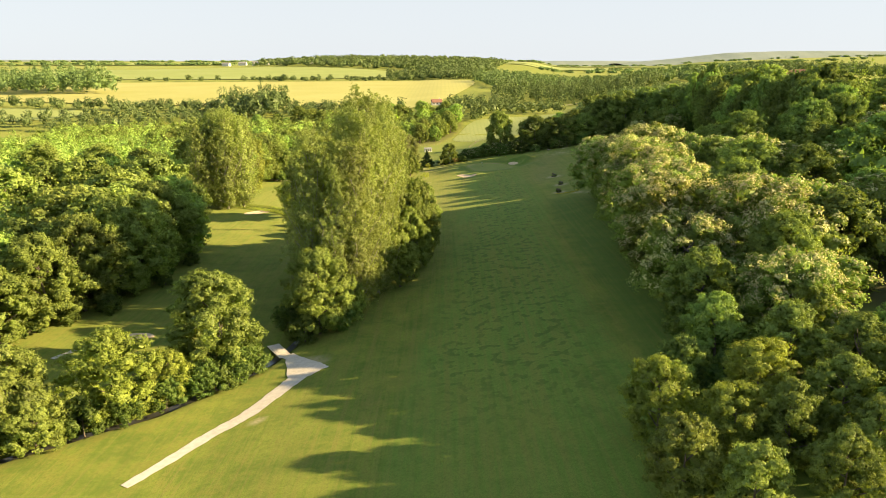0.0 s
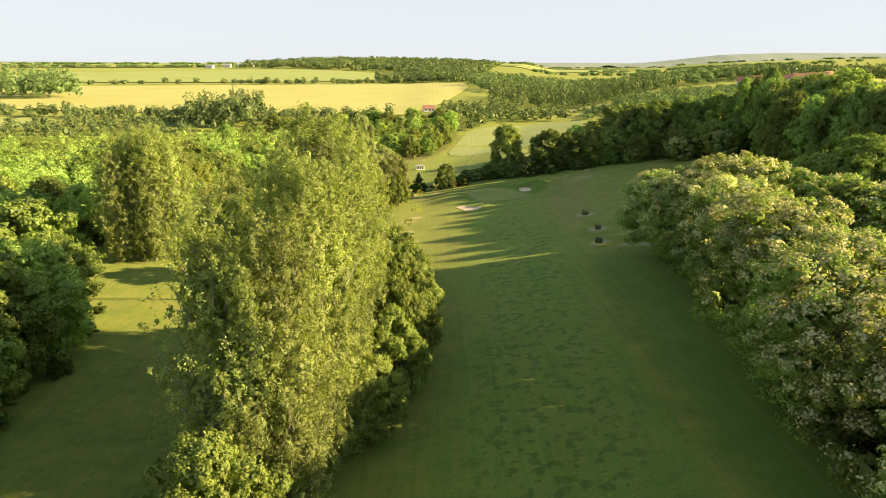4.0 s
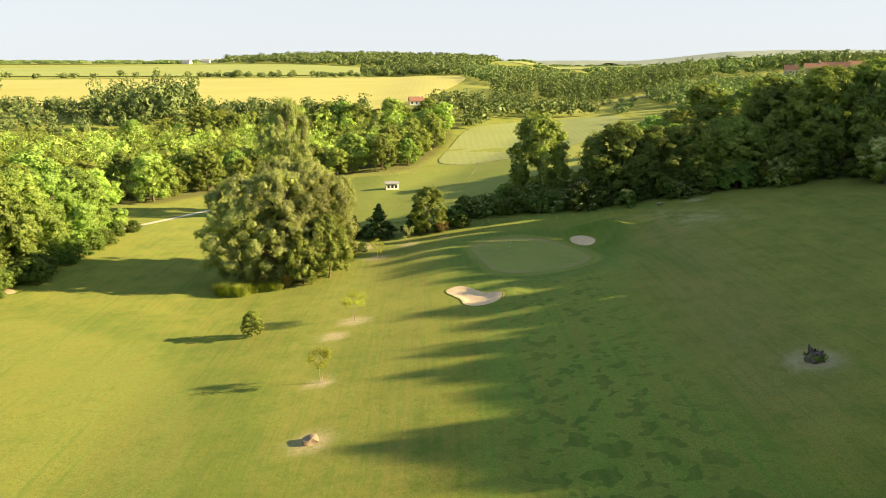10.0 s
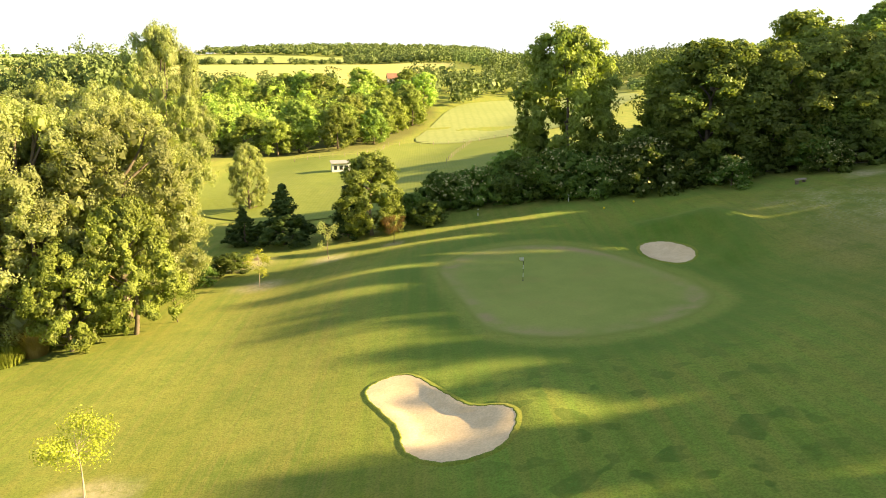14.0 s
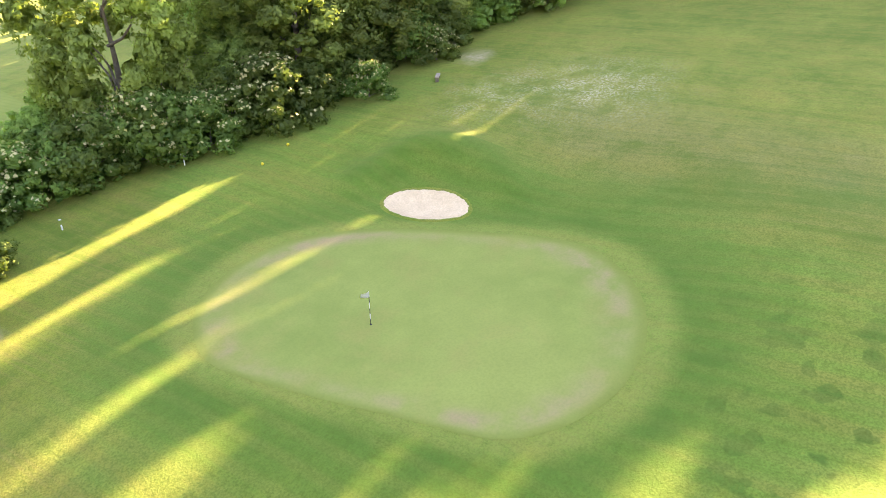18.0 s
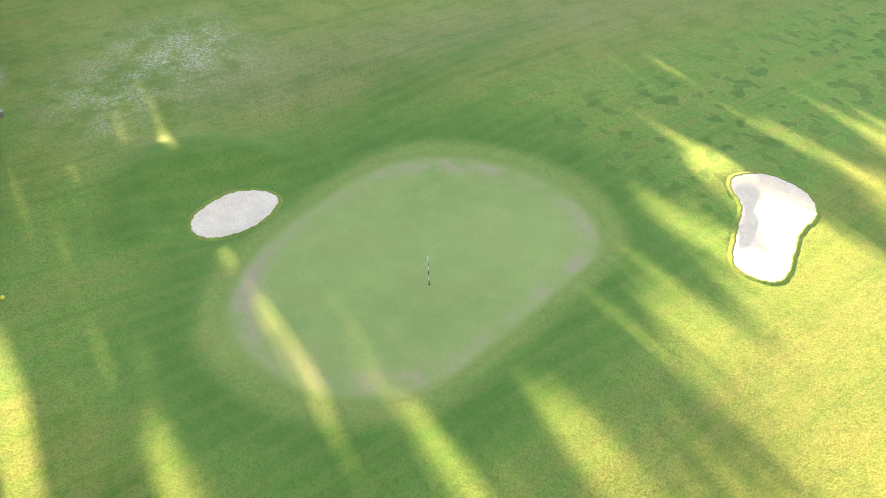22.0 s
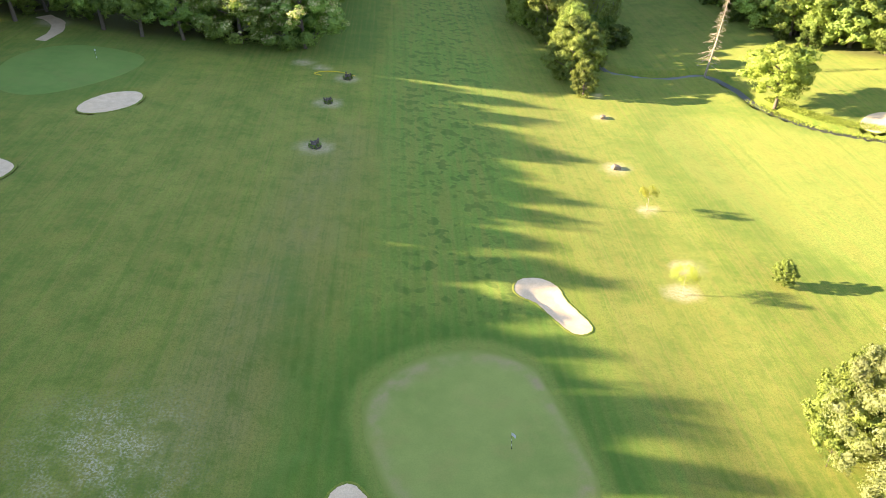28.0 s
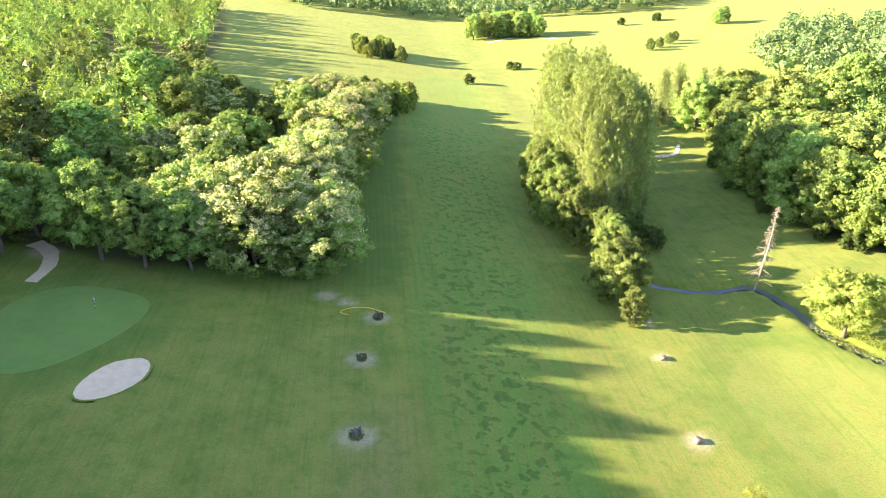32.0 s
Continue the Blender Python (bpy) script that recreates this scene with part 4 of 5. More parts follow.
for i in range(20):
    SHRUB.plant(-20.5 + 4.5 * math.sin(i * 2.1) + 3.0 * i / 20, 99 + 3.5 * i, rng.uniform(3.0, 6.0), 1.15, "dark undergrowth beneath the poplars", "undergrowth along the stream")
for i in range(12):
    SHRUB.plant(-29 - 2.1 * i + rng.normal(0, 0.5), 83.5 - 1.75 * i + rng.normal(0, 0.4), rng.uniform(2.6, 4.4), 1.1, "green shrub on the stream bank", "stream bank shrubs")
# the spreading tree and others by the lower stream
PARK_TREE.plant(-40.2, 193.5, 12.5, 1.2, "broad yellow-green tree with a bare trunk by the stream")
# right-hand edge of the fairway: blossoming acacias and dark trees
for u, v, m, w, k in ((29, 60, 10, 1.0, OLIVE), (34, 55, 9.5, 1.1, ASH), (39, 62, 10, 1.2, ASH), (28.5, 70, 11.5, 0.95, OAK), (34.5, 66, 11, 1, MAPLE), (30.5, 80, 14, 1.0, OAK), (38, 74, 14, 1.0, ACACIA),
                      (32, 90, 16, 1.05, ACACIA), (42, 84, 16, 1, ASH), (34.5, 101, 19, 1.1, ACACIA), (43.5, 96, 19, 1.1, ACACIA), (35.5, 112, 20, 1.1, ACACIA), (37.6, 122, 20, 1.1, ACACIA),
                      (46, 110, 19, 1.0, OAK), (39, 133, 21, 1.15, ACACIA), (40.5, 144, 19, 1.1, ACACIA), (41, 155, 20, 1.1, ACACIA), (42, 166, 19, 1.15, ACACIA), (37.5, 139, 9, 1.2, OAK), (39, 150, 9, 1.2, OAK), (36, 127, 9, 1.2, OAK), (34, 117, 9, 1.2, OAK), (39.5, 176.5, 18, 1.2, ACACIA),
                      (49, 170, 20, 1.1, ACACIA), (50.5, 177, 18, 1.2, ACACIA), (57, 174, 15, 1.0, ACACIA)):
    k.plant(u, v, m, w, LBL["acacia"] if k is ACACIA else "green tree at the edge of the sloping wood", "trees along the fairway")
for u, v, m, w, k in ((60, 178, 15, 1.1, OAK_HIGH), (67, 178, 16, 1.1, OAK_HIGH), (74, 176, 19, 1, OAK_HIGH), (89, 175, 20, 1, OAK_HIGH), (98, 177, 20, 1, OAK_HIGH), (110, 180, 20, 1, OAK_HIGH)):
    k.plant(u, v, m, w, "dark green tree above the upper green", "trees along the fairway")
# the willows and their neighbours
for u, v, m, w in ((-25.4, 268.5, 20, 0.92), (-19.6, 268, 20.5, 0.9), (-14.6, 270.5, 19.5, 0.88), (-21, 276, 22, 0.8), (-16.5, 275, 21, 0.75)):
    WILLOW.plant(u, v, m, w, "large silvery-green willow in full leaf", "willow clump")
WILLOW.plant(-29, 324, 31.5, 0.58, "tall silver-grey willow behind the clump")
ASH.plant(-12.4, 266.4, 11.5, 0.85, "bright green tree at the foot of the willows")
ASH.plant(-15.8, 264.2, 9.0, 0.9, "bright green tree at the foot of the willows")
WILLOW.plant(-16, 316, 11, 0.7, "silver-leaved shrubby willow by the meadow")
SPRUCE.plant(-6.6, 291, 7.8, 1.45, "dark green spruce tree by the meadow")
SPRUCE.plant(-11.2, 293, 5.2, 1.4, "dark green spruce tree by the meadow")
ASH.plant(2.6, 289.5, 10, 1.1, "yellow-green tree at the corner of the meadow")
SPRUCE.plant(0.0, 291, 6.5, 1.3, "dark green conifer at the corner of the meadow")
SHRUB.plant(8.2, 290, 3.0, 1.2, "rounded green bush by the hedge")
SHRUB.plant(6.6, 293, 3.6, 1.2, "rounded green bush by the hedge")
# hedge with elder blossom and the trees behind the green
for i in range(15):
    k = i / 14
    (ELDER if i in (1, 2, 3, 6, 7, 10, 11, 13) else SHRUB).plant(9.5 + 23 * k + rng.normal(0, 0.4), 298.5 - 9.5 * k + rng.normal(0, 0.5), rng.uniform(4.6, 6.2), 1.1, "dark hedge shrub with white elder flowers", "hedge behind the green")
for i in range(22):
    k = i / 21
    SHRUB.plant(35 + 75 * k, (287.6 - 6 * k if k < 0.35 else 285.5 - 27 * (k - 0.35)) + rng.normal(0, 0.5) + 1.2, rng.uniform(3.5, 6.0), 1.2, "dark undergrowth at the edge of the wood", "edge of the north wood")
for u, v in ((37, 285.2), (46, 284.8)):
    ELDER.plant(u, v, 3.4, 1.2, "low elder shrub with white flowers", "hedge behind the green")
ASH.plant(23.5, 298, 20.8, 0.9, "tall bright green tree behind the hedge")
OAK.plant(37.5, 293, 16.5, 1.3, "broad green oak at the edge of the wood")
OAK.plant(44, 291.5, 14.5, 1.3, "broad green oak at the edge of the wood")
for u, v, m, w in ((31, 294, 7, 1.2), (27.5, 297.5, 5.5, 1.2), (21, 301, 7, 1.2), (34, 298, 9, 1.2), (17.5, 299.5, 6, 1.2)):
    OAK.plant(u, v, m, w, "dense dark green tree behind the hedge", "trees behind the hedge")
# those at u 98 and 99 are added to shape sun streaks round the green
for u, v, m, w, k in ((50, 291, 15, 1.2, MAPLE), (57, 290, 14, 1.3, OAK), (64, 284, 10, 1.4, OAK), (73, 291, 22, 1.05, ASH), (76, 276, 11.5, 1.4, OAK), (83, 274, 12.5, 1.3, MAPLE), (90, 272, 13, 1.3, OAK), (99, 268.5, 29.5, 0.58, OAK), (98, 276, 27, 0.4, ASH), (98, 284, 26, 0.64, OAK), (104, 271, 17, 1.1, OAK), (111, 268, 18, 1.1, OAK), (121, 266, 18, 1.1, OAK), (66, 297, 21, 1.05, OAK), (82, 292, 22, 1.05, OAK), (92, 290, 22, 1.1, MAPLE), (102, 287, 22, 1.1, OAK)):
    k.plant(u, v, m, w, "dark green tree at the edge of the wood", "edge of the north wood")
# added unseen rows; each height sets how far its shadow falls
for i in range(13):
    more = (1.0, 1.4, 2.2, 1.8, 2.0, 1.2, 0.4, -0.4, -1.0, -0.8, -3.7, 2.8, 3.2)[i]
    WOOD_DARK.plant(95 + 4 * math.sin(i * 0.55), 186 + 6.3 * i, (SHADE_ROW_TALL + more) * (1.0 + 0.05 * math.sin(i * 2.6)), 0.72, "out-of-view oak added up the slope to cast shade", "edge of the east wood")
    WOOD_DARK.plant(101 + 3 * math.sin(i * 0.8), 184 + 6.3 * i, 21.0 + more, 0.95, "out-of-view oak added up the slope to cast shade", "edge of the east wood")
for u, v, m in ((86, 269, 10), (74, 273, 9), (62, 282, 6)):
    ACACIA.plant(u, v, m, 1.1, LBL["acacia"], "edge of the north wood")
# edges of the western woods
for u, v, m, k in ((-66, 99, 15, ASH), (-63, 106, 18, ASH), (-60.5, 114, 20, ASH), (-58.5, 122, 21, ASH), (-58, 130, 22, MAPLE), (-57.5, 139, 22, ASH), (-58, 148, 22, MAPLE), (-60, 157, 21, ASH),
                   (-64, 165, 16, ASH), (-72, 172, 16, OAK), (-80, 178, 16, MAPLE), (-69, 92, 14, ASH), (-74, 87, 15, ASH), (-72, 230, 21, OLIVE), (-70.5, 238, 22, OAK), (-69.5, 247, 22, OLIVE),
                   (-69, 256, 21, OAK), (-67.5, 264, 20, OAK), (-66, 272, 20, OAK), (-65, 280, 19, OAK), (-64, 288, 18, OAK), (-63.5, 296, 17, OAK), (-64, 304, 16, MAPLE)):
    k.plant(u, v, m, 1.05, LBL["maple"], "edge of the western woods")
for i in range(26):
    k = i / 25
    u, v = (-63.5 - 3 * math.sin(i), 100 + 65 * k) if i % 2 else (-62 - 2 * math.sin(i), 262 + 46 * k)
    if i % 2:
        u += 7.0 * (1 - abs(2 * k - 1.1))
    SHRUB.plant(u + 2.5, v, rng.uniform(2.6, 4.6), 1.1, "low shrub at the edge of the wood", "edge of the western woods")
for u, v in ((27.5, 66), (30, 74), (33, 86), (34.5, 96), (35, 106), (37, 117), (39, 127), (40, 138), (41, 150), (41, 160), (40, 170)):
    SHRUB.plant(u + rng.normal(0, 0.6), v, rng.uniform(3.2, 5.5), 1.15, "dark undergrowth at the edge of the wood", "trees along the fairway")


def scatter(line, gap, tries=10000, margin=0.0):
    """Places about gap metres apart inside a closed line, in metres."""
    lo, hi = line.min(0), line.max(0)
    pts = rng.uniform(lo, hi, (tries, 2))
    d = inside_depth(line, pts[:, 0], pts[:, 1])
    keep = []
    cell = {}
    for p in pts[d > margin]:
        key = (int(p[0] // gap), int(p[1] // gap))
        if any(np.hypot(*(q - p)) < gap for a in (-1, 0, 1) for b in (-1, 0, 1) for q in cell.get((key[0] + a, key[1] + b), ())):
            continue
        cell.setdefault(key, []).append(p)
        keep.append(p)
    return keep


def far_wood(name, places, tall, radius, sprays, size, material, label):
    """Many far trees, each of a dozen leafy lobes, as one mass."""
    places = np.array(places)
    n, lobes, clumps = len(places), 11, 4
    r = radius * rng.uniform(0.75, 1.25, n)
    hgt = tall * rng.uniform(0.7, 1.15, n)
    z = height(places[:, 0], places[:, 1])
    way = unit(rng.normal(size=(n, lobes, 3)) + np.array([0, 0, 0.35]))
    lobe = way * rng.uniform(0.5, 0.68, (n, lobes, 1))
    sub = unit(rng.normal(size=(n, lobes, clumps, 3)) + 0.9 * way[:, :, None])
    knot = (lobe[:, :, None] + sub * 0.3).reshape(-1, 3)
    sub = sub.reshape(-1, 3)
    per = max(3, round(sprays / (lobes * clumps * 2.2)))
    own = np.repeat(np.arange(len(knot)), per)
    tree = own // (lobes * clumps)
    d = unit(rng.normal(size=(len(own), 3)) + 0.85 * sub[own])
    o = knot[own] + d * 0.15
    half = (hgt[tree] * 0.47)
    p = np.stack([places[tree, 0] + o[:, 0] * r[tree], places[tree, 1] + o[:, 1] * r[tree], z[tree] + hgt[tree] * 0.53 + half * o[:, 2]], 1)
    p[:, 2] = np.maximum(p[:, 2], z[tree] + 0.3)
    v, f = leaves(p, unit(d * 0.7 + sub[own] * 0.5 + 0.45 * rng.normal(size=d.shape)), size * 0.95, 0.75)
    core = np.repeat(np.arange(n), 34)
    e = unit(rng.normal(size=(len(core), 3)))
    cp = np.stack([places[core, 0] + e[:, 0] * r[core] * 0.54, places[core, 1] + e[:, 1] * r[core] * 0.54, z[core] + hgt[core] * (0.48 + 0.29 * e[:, 2])], 1)
    v, f = joined([(v, f), leaves(cp, unit(e + 0.35 * rng.normal(size=e.shape)), 0.22 * r[core], 0.9)])
    return tagged(new(name, quick_mesh(name, v, f, material)), label, "wood", kind="stuff")


for name, line in WOOD_LINES.items():
    gap, belt, tall = {"fairway_wood": (8.8, 44, 18), "north_wood": (9.0, 26, 17), "south_west_wood": (7.6, 24, 21), "west_wood": (8.2, 22, 18), "valley_wood": (8.2, 20, 13.5), "east_wood": (9.5, 14, 23)}[name]
    rest = []
    for X, Y in scatter(line, gap, margin=5.0):
        depth = float(inside_depth(line, np.array([X]), np.array([Y]))[0])
        if depth > belt or abs(X) > 130 * K or Y < 20 * K:
            rest.append((X, Y))
            continue
        pick = rng.uniform()
        k = WOOD_ACACIA if name == "fairway_wood" and pick < 0.45 else WOOD_DARK if pick < (0.75 if name in ("north_wood", "fairway_wood") else 0.3) else WOOD_OAK if pick < 0.62 else WOOD_LIGHT
        k.plant(X / K, Y / K, tall * (0.58 if name == "fairway_wood" and Y < 84 * K else 0.72 if name == "north_wood" and X < 100 * K and (Y < 295 * K or X < 62 * K) else 0.82 if name == "fairway_wood" and X < 82 * K else 1.0) * rng.uniform(0.66, 1.22), rng.uniform(1.0, 1.3), LBL["acacia"] if k is WOOD_ACACIA else LBL["dark"] if k is WOOD_DARK else LBL["wood"], name.replace("_", " "))
    for i, key in enumerate(("oak" if name == "fairway_wood" else "broad", "oak", "acacia" if name == "fairway_wood" else "bright")):
        far_wood(name, [p for q, p in enumerate(rest) if q % 5 in ((0, 1), (2, 3), (4,))[i]], tall, 6.0, 900 if name == "fairway_wood" else 620, 0.31 if name == "fairway_wood" else 0.38, LEAF[key], "crowns of the inner " + name.replace("_", " "))

# copses and single trees behind the start
for u, v, m, k in ((20.0, 60, 9.5, OLIVE), (24.5, 54, 9, OLIVE), (24, 66, 8.5, OAK), (33, 48, 9, ASH), (38, 52, 9, MAPLE), (29.5, 46, 8, ASH), (43, 57, 10, ASH), (47, 66, 11, MAPLE), (19.0, 50, 9, MAPLE), (28.5, 53, 9, ASH), (23, 46, 8, MAPLE), (28.5, -36, 9, SPRUCE), (25, -33, 9, SPRUCE), (32, -40, 9, SPRUCE),
                   (21, -35, 8.5, SPRUCE), (36, -47, 9, SPRUCE), (18, -28, 8, ASH), (-6.6, 5, 4.5, SHRUB), (-31.5, -26, 4, SHRUB), (-29, -28, 4, SHRUB), (-115, -138, 5, SHRUB), (-142, -152, 5, SHRUB), (-139, -148, 5, SHRUB),
                   (-101, -54, 7, ASH), (-108, -60, 6, ASH), (-116, -68, 7, ASH), (-122, -76, 6, ASH), (-172, -128, 11, MAPLE), (-166, -124, 11, MAPLE)):
    k.plant(u, v, m, 1.0, "single green tree in open grass" if k is not SHRUB else "round bush in open grass", "trees in the far meadow")
for u, v, m in ((-58, 72, 20), (-64, 69, 21), (-70, 72, 20), (-77, 67, 19), (-84, 68, 18), (-90, 65, 16), (-66, 78, 18), (-74, 78, 18)):
    (POPLAR if m > 18.5 else MAPLE).plant(u, v, m, 1.2, "dark grey-green tree of a clump in the glade", "clump beyond the glade")
for i in range(16):
    (WOOD_OAK if i % 3 else OLIVE).plant(22 + 16 * rng.uniform(), -30 - 24 * rng.uniform(), rng.uniform(6, 9.5), 1.0, "small tree of a copse in the meadow", "meadow copse")
for i in range(14):
    WOOD_OAK.plant(-72 + 50 * rng.uniform(), -112 - 14 * rng.uniform(), rng.uniform(13, 17), 1.1, "green tree of the far copse", "far copse")
for u in np.arange(-60, -22, 14.0):
    MAPLE.plant(u, -118 - 0.25 * (u + 40) + rng.normal(0, 3), rng.uniform(12, 15), 1.1, "green tree of the far copse", "far copse")


# ---- distant woods and hedgerows ----
def block(points, gap, tries=9000):
    return scatter(np.array(points, float) * K, gap, tries)


def hedge_line(a, b, step, loose=4.0):
    a, b = np.array(a, float) * K, np.array(b, float) * K
    n = int(np.hypot(*(b - a)) / step)
    return [a + (b - a) * (i + rng.uniform(-0.3, 0.3)) / n + rng.normal(0, loose, 2) for i in range(n) if rng.uniform() < 0.85]


far_wood("valley_hedgerow", hedge_line((-430, 600), (-230, 545), 7) + hedge_line((-230, 545), (-40, 522), 6) + hedge_line((-420, 575), (-120, 515), 7, 8) + block([(-330, 470), (-230, 455), (-60, 500), (-30, 535), (-120, 545), (-250, 510)], 11), 11, 5, 312, 0.56, LEAF["distant"], "belt of trees and scrub along the valley")
far_wood("knoll_wood", block([(-155, 508), (-125, 500), (-112, 520), (-120, 540), (-150, 540)], 8), 24, 8, 572, 0.61, LEAF["distant"], "dark knoll of tall trees before the yellow field")
far_wood("roadside_wood", block([(0, 500), (20, 486), (38, 512), (66, 540), (90, 545), (80, 582), (56, 600), (30, 600), (6, 560)], 11), 13, 6, 364, 0.56, LEAF["distant"], "trees between the cereal field and the road")
far_wood("pine_belt", block([(44, 650), (120, 655), (210, 720), (240, 800), (120, 800), (60, 740)], 11), 21, 5, 364, 0.69, LEAF["distant"], "belt of tall pines above the road")
far_wood("hillside_wood", block([(52, 800), (240, 790), (300, 800), (420, 850), (520, 1100), (300, 1200), (80, 1150), (40, 960)], 17), 17, 9, 312, 1.13, LEAF["distant"], "wooded far hillside")
far_wood("road_wood", block([(128, 548), (150, 545), (235, 605), (290, 640), (240, 690), (205, 690), (165, 652), (140, 620)], 10), 13, 6.5, 440, 0.5, LEAF["distant"], "wood below the country road")
far_wood("field_edge_scrub", hedge_line((100, 530), (122, 600), 4, 2.0) + hedge_line((60, 604), (140, 634), 6, 1.5), 5.5, 3.5, 300, 0.35, LEAF["distant"], "low scrub at the edge of the cereal field")
far_wood("ridge_wood", block([(280, 430), (330, 470), (420, 640), (300, 620), (230, 600), (150, 540), (110, 480), (130, 440)], 13), 16, 7, 364, 0.69, LEAF["distant"], "wood on the ridge")
far_wood("farmyard_trees", hedge_line((290, 752), (400, 778), 11, 5), 9, 5, 312, 0.52, LEAF["distant"], "trees in front of the hill farm")
far_wood("farm_wood", block([(320, 830), (380, 800), (560, 860), (700, 1000), (560, 1050), (400, 920)], 15), 18, 8, 312, 0.96, LEAF["distant"], "trees around the hill farm")
far_wood("corner_wood", block([(-330, 730), (-380, 700), (-700, 760), (-760, 900), (-380, 800)], 14), 33, 9.5, 440, 1.0, LEAF["distant"], "block of dark wood beside the yellow field")
far_wood("field_hedgerow", hedge_line((-560, 1000), (-20, 1030), 26, 6) + hedge_line((-260, 1020), (-40, 1040), 9, 10), 10, 7, 312, 0.87, LEAF["distant"], "hedgerow between the far fields")
far_wood("hill_wood", block([(-420, 1640), (-250, 1560), (-60, 1420), (20, 1180), (60, 1200), (110, 1500), (160, 1900), (-100, 2000), (-400, 1900)], 24), 18, 14, 260, 1.74, LEAF["distant"], "wood that covers the far hill")
far_wood("hill_spur_wood", block([(-90, 1080), (20, 1010), (60, 1060), (40, 1200), (-60, 1160)], 14), 16, 9, 286, 1.13, LEAF["distant"], "spur of the far hill wood")
far_wood("skyline_wood", hedge_line((-2400, 3000), (-200, 3100), 13, 40) + hedge_line((-1500, 2200), (-500, 2100), 11, 30) + hedge_line((300, 3300), (2500, 3300), 13, 60) + hedge_line((500, 2300), (1500, 2700), 20, 40) + hedge_line((300, 1900), (900, 2100), 20, 60), 10, 17, 156, 2.35, LEAF["distant"], "dark woods along the skyline")
far_wood("slope_wood", block([(260, 120), (420, 60), (460, 420), (330, 470), (290, 300), (240, 240)], 14), 18, 8, 312, 0.87, LEAF["distant"], "wood over the brow of the slope")
far_wood("back_wood", block([(-30, -195), (70, -185), (110, -240), (-140, -290), (-220, -260), (-150, -195)], 11) + block([(-190, -90), (-130, -10), (-120, 40), (-220, 60), (-260, -60)], 11), 15, 7, 420, 0.6, LEAF["distant"], "woods at the far end of the course")
far_wood("west_slope_wood", block([(-200, 215), (-210, 330), (-300, 420), (-420, 400), (-420, 150), (-200, 120)], 14), 16, 8, 312, 0.87, LEAF["distant"], "broad wood to the west")


def far_hill(name, x0, x1, y, deep, crest, label):
    """A long low hill on the horizon; crest: heights along it, in plan units."""
    n, rows = 60, 12
    us = np.linspace(0, 1, n)
    tops = np.interp(us, np.linspace(0, 1, len(crest)), crest)
    verts, faces = [], []
    for i in range(n):
        for k in range(rows + 1):
            w = 2 * k / rows - 1
            verts.append(((x0 + (x1 - x0) * us[i]) * K, (y + deep * w) * K, (-30 + (tops[i] + 30) * (1 - w * w)) * K))
    for i in range(n - 1):
        for k in range(rows):
            a = i * (rows + 1) + k
            faces.append((a, a + 1, a + rows + 2, a + rows + 1))
    return tagged(mesh_object(name, verts, faces, HAZED_HILL), label, "hill", kind="structure")


far_hill("far_hill", 820, 2900, 3500, 420, (14, 34, 62, 70, 71, 69, 70, 66, 60), "long far hill, its colour paled to look hazy")
far_hill("far_hill", -500, 1300, 3750, 240, (18, 22, 25, 26, 24, 25, 22, 16), "low far hill, its colour blued to look hazy")
far_hill("far_hill", -2600, -900, 3700, 240, (30, 30, 29, 26, 22, 16), "low far hill, its colour blued to look hazy")


# ---- small things on the course ----
def box(bm, sx, sy, sz, at=(0, 0, 0), bevel=0.0, m=None):
    made = bmesh.ops.create_cube(bm, size=1.0, matrix=(m or Matrix()) @ Matrix.Translation(at) @ Matrix.Diagonal((sx, sy, sz, 1)))
    if bevel:
        edges = list({e for v in made["verts"] for e in v.link_edges})
        bmesh.ops.bevel(bm, geom=edges, offset=bevel, segments=1, affect="EDGES")
    return bm


def rod(bm, r1, r2, length, m=None, sides=10):
    bmesh.ops.create_cone(bm, cap_ends=True, segments=sides, radius1=r1, radius2=r2, depth=length, matrix=(m or Matrix()) @ Matrix.Translation((0, 0, length / 2)))
    return bm


def flagstick(u, v, lift, stripes):
    e = empty("golf_flag", u * K, v * K, float(height(u * K, v * K)) + lift)
    # flat black disc painted as the dark inside of the hole
    cup = part("hole_shade_disc", rod(bmesh.new(), 0.07, 0.07, 0.012), BLACK_PAINT, e)
    cup.location.z = 0.002
    for i in range(stripes):
        p = part("pole_band", rod(bmesh.new(), 0.022, 0.022, 2.1 / stripes, Matrix.Translation((0, 0, 2.1 * i / stripes))), PAINT_WHITE if i % 2 else BLACK_PAINT, e)
    bm = bmesh.new()
    cols = []
    for i in range(9):
        s = i / 8
        x, y = 0.02 + 0.42 * s, 0.07 * math.sin(s * 5.5) * s
        cols.append([bm.verts.new((x, y - 0.12 * s * k, 2.08 - 0.36 * k - 0.08 * s * (1 - k))) for k in (0, 0.5, 1)])
    for a, b in zip(cols, cols[1:]):
        for k in range(2):
            bm.faces.new((a[k], b[k], b[k + 1], a[k + 1]))
    bmesh.ops.solidify(bm, geom=bm.faces[:], thickness=0.006)
    part("flag_cloth", bm, FLAG_CLOTH, e, "white flag cloth", False)
    e.rotation_euler.z = radians(150)
    return tagged(e, "striped golf flagstick with a white flag on the green", "golf flag")


flagstick(14.8, 267.1, 0.01, 6)
flagstick(70.0, 191.4, 0.04, 6)


def lumpy(bm, amount, scale, seed):
    for v in bm.verts:
        n = noise.noise_vector(v.co * scale + Vector((seed, seed * 2, 0)))
        v.co += n * amount
    return bm


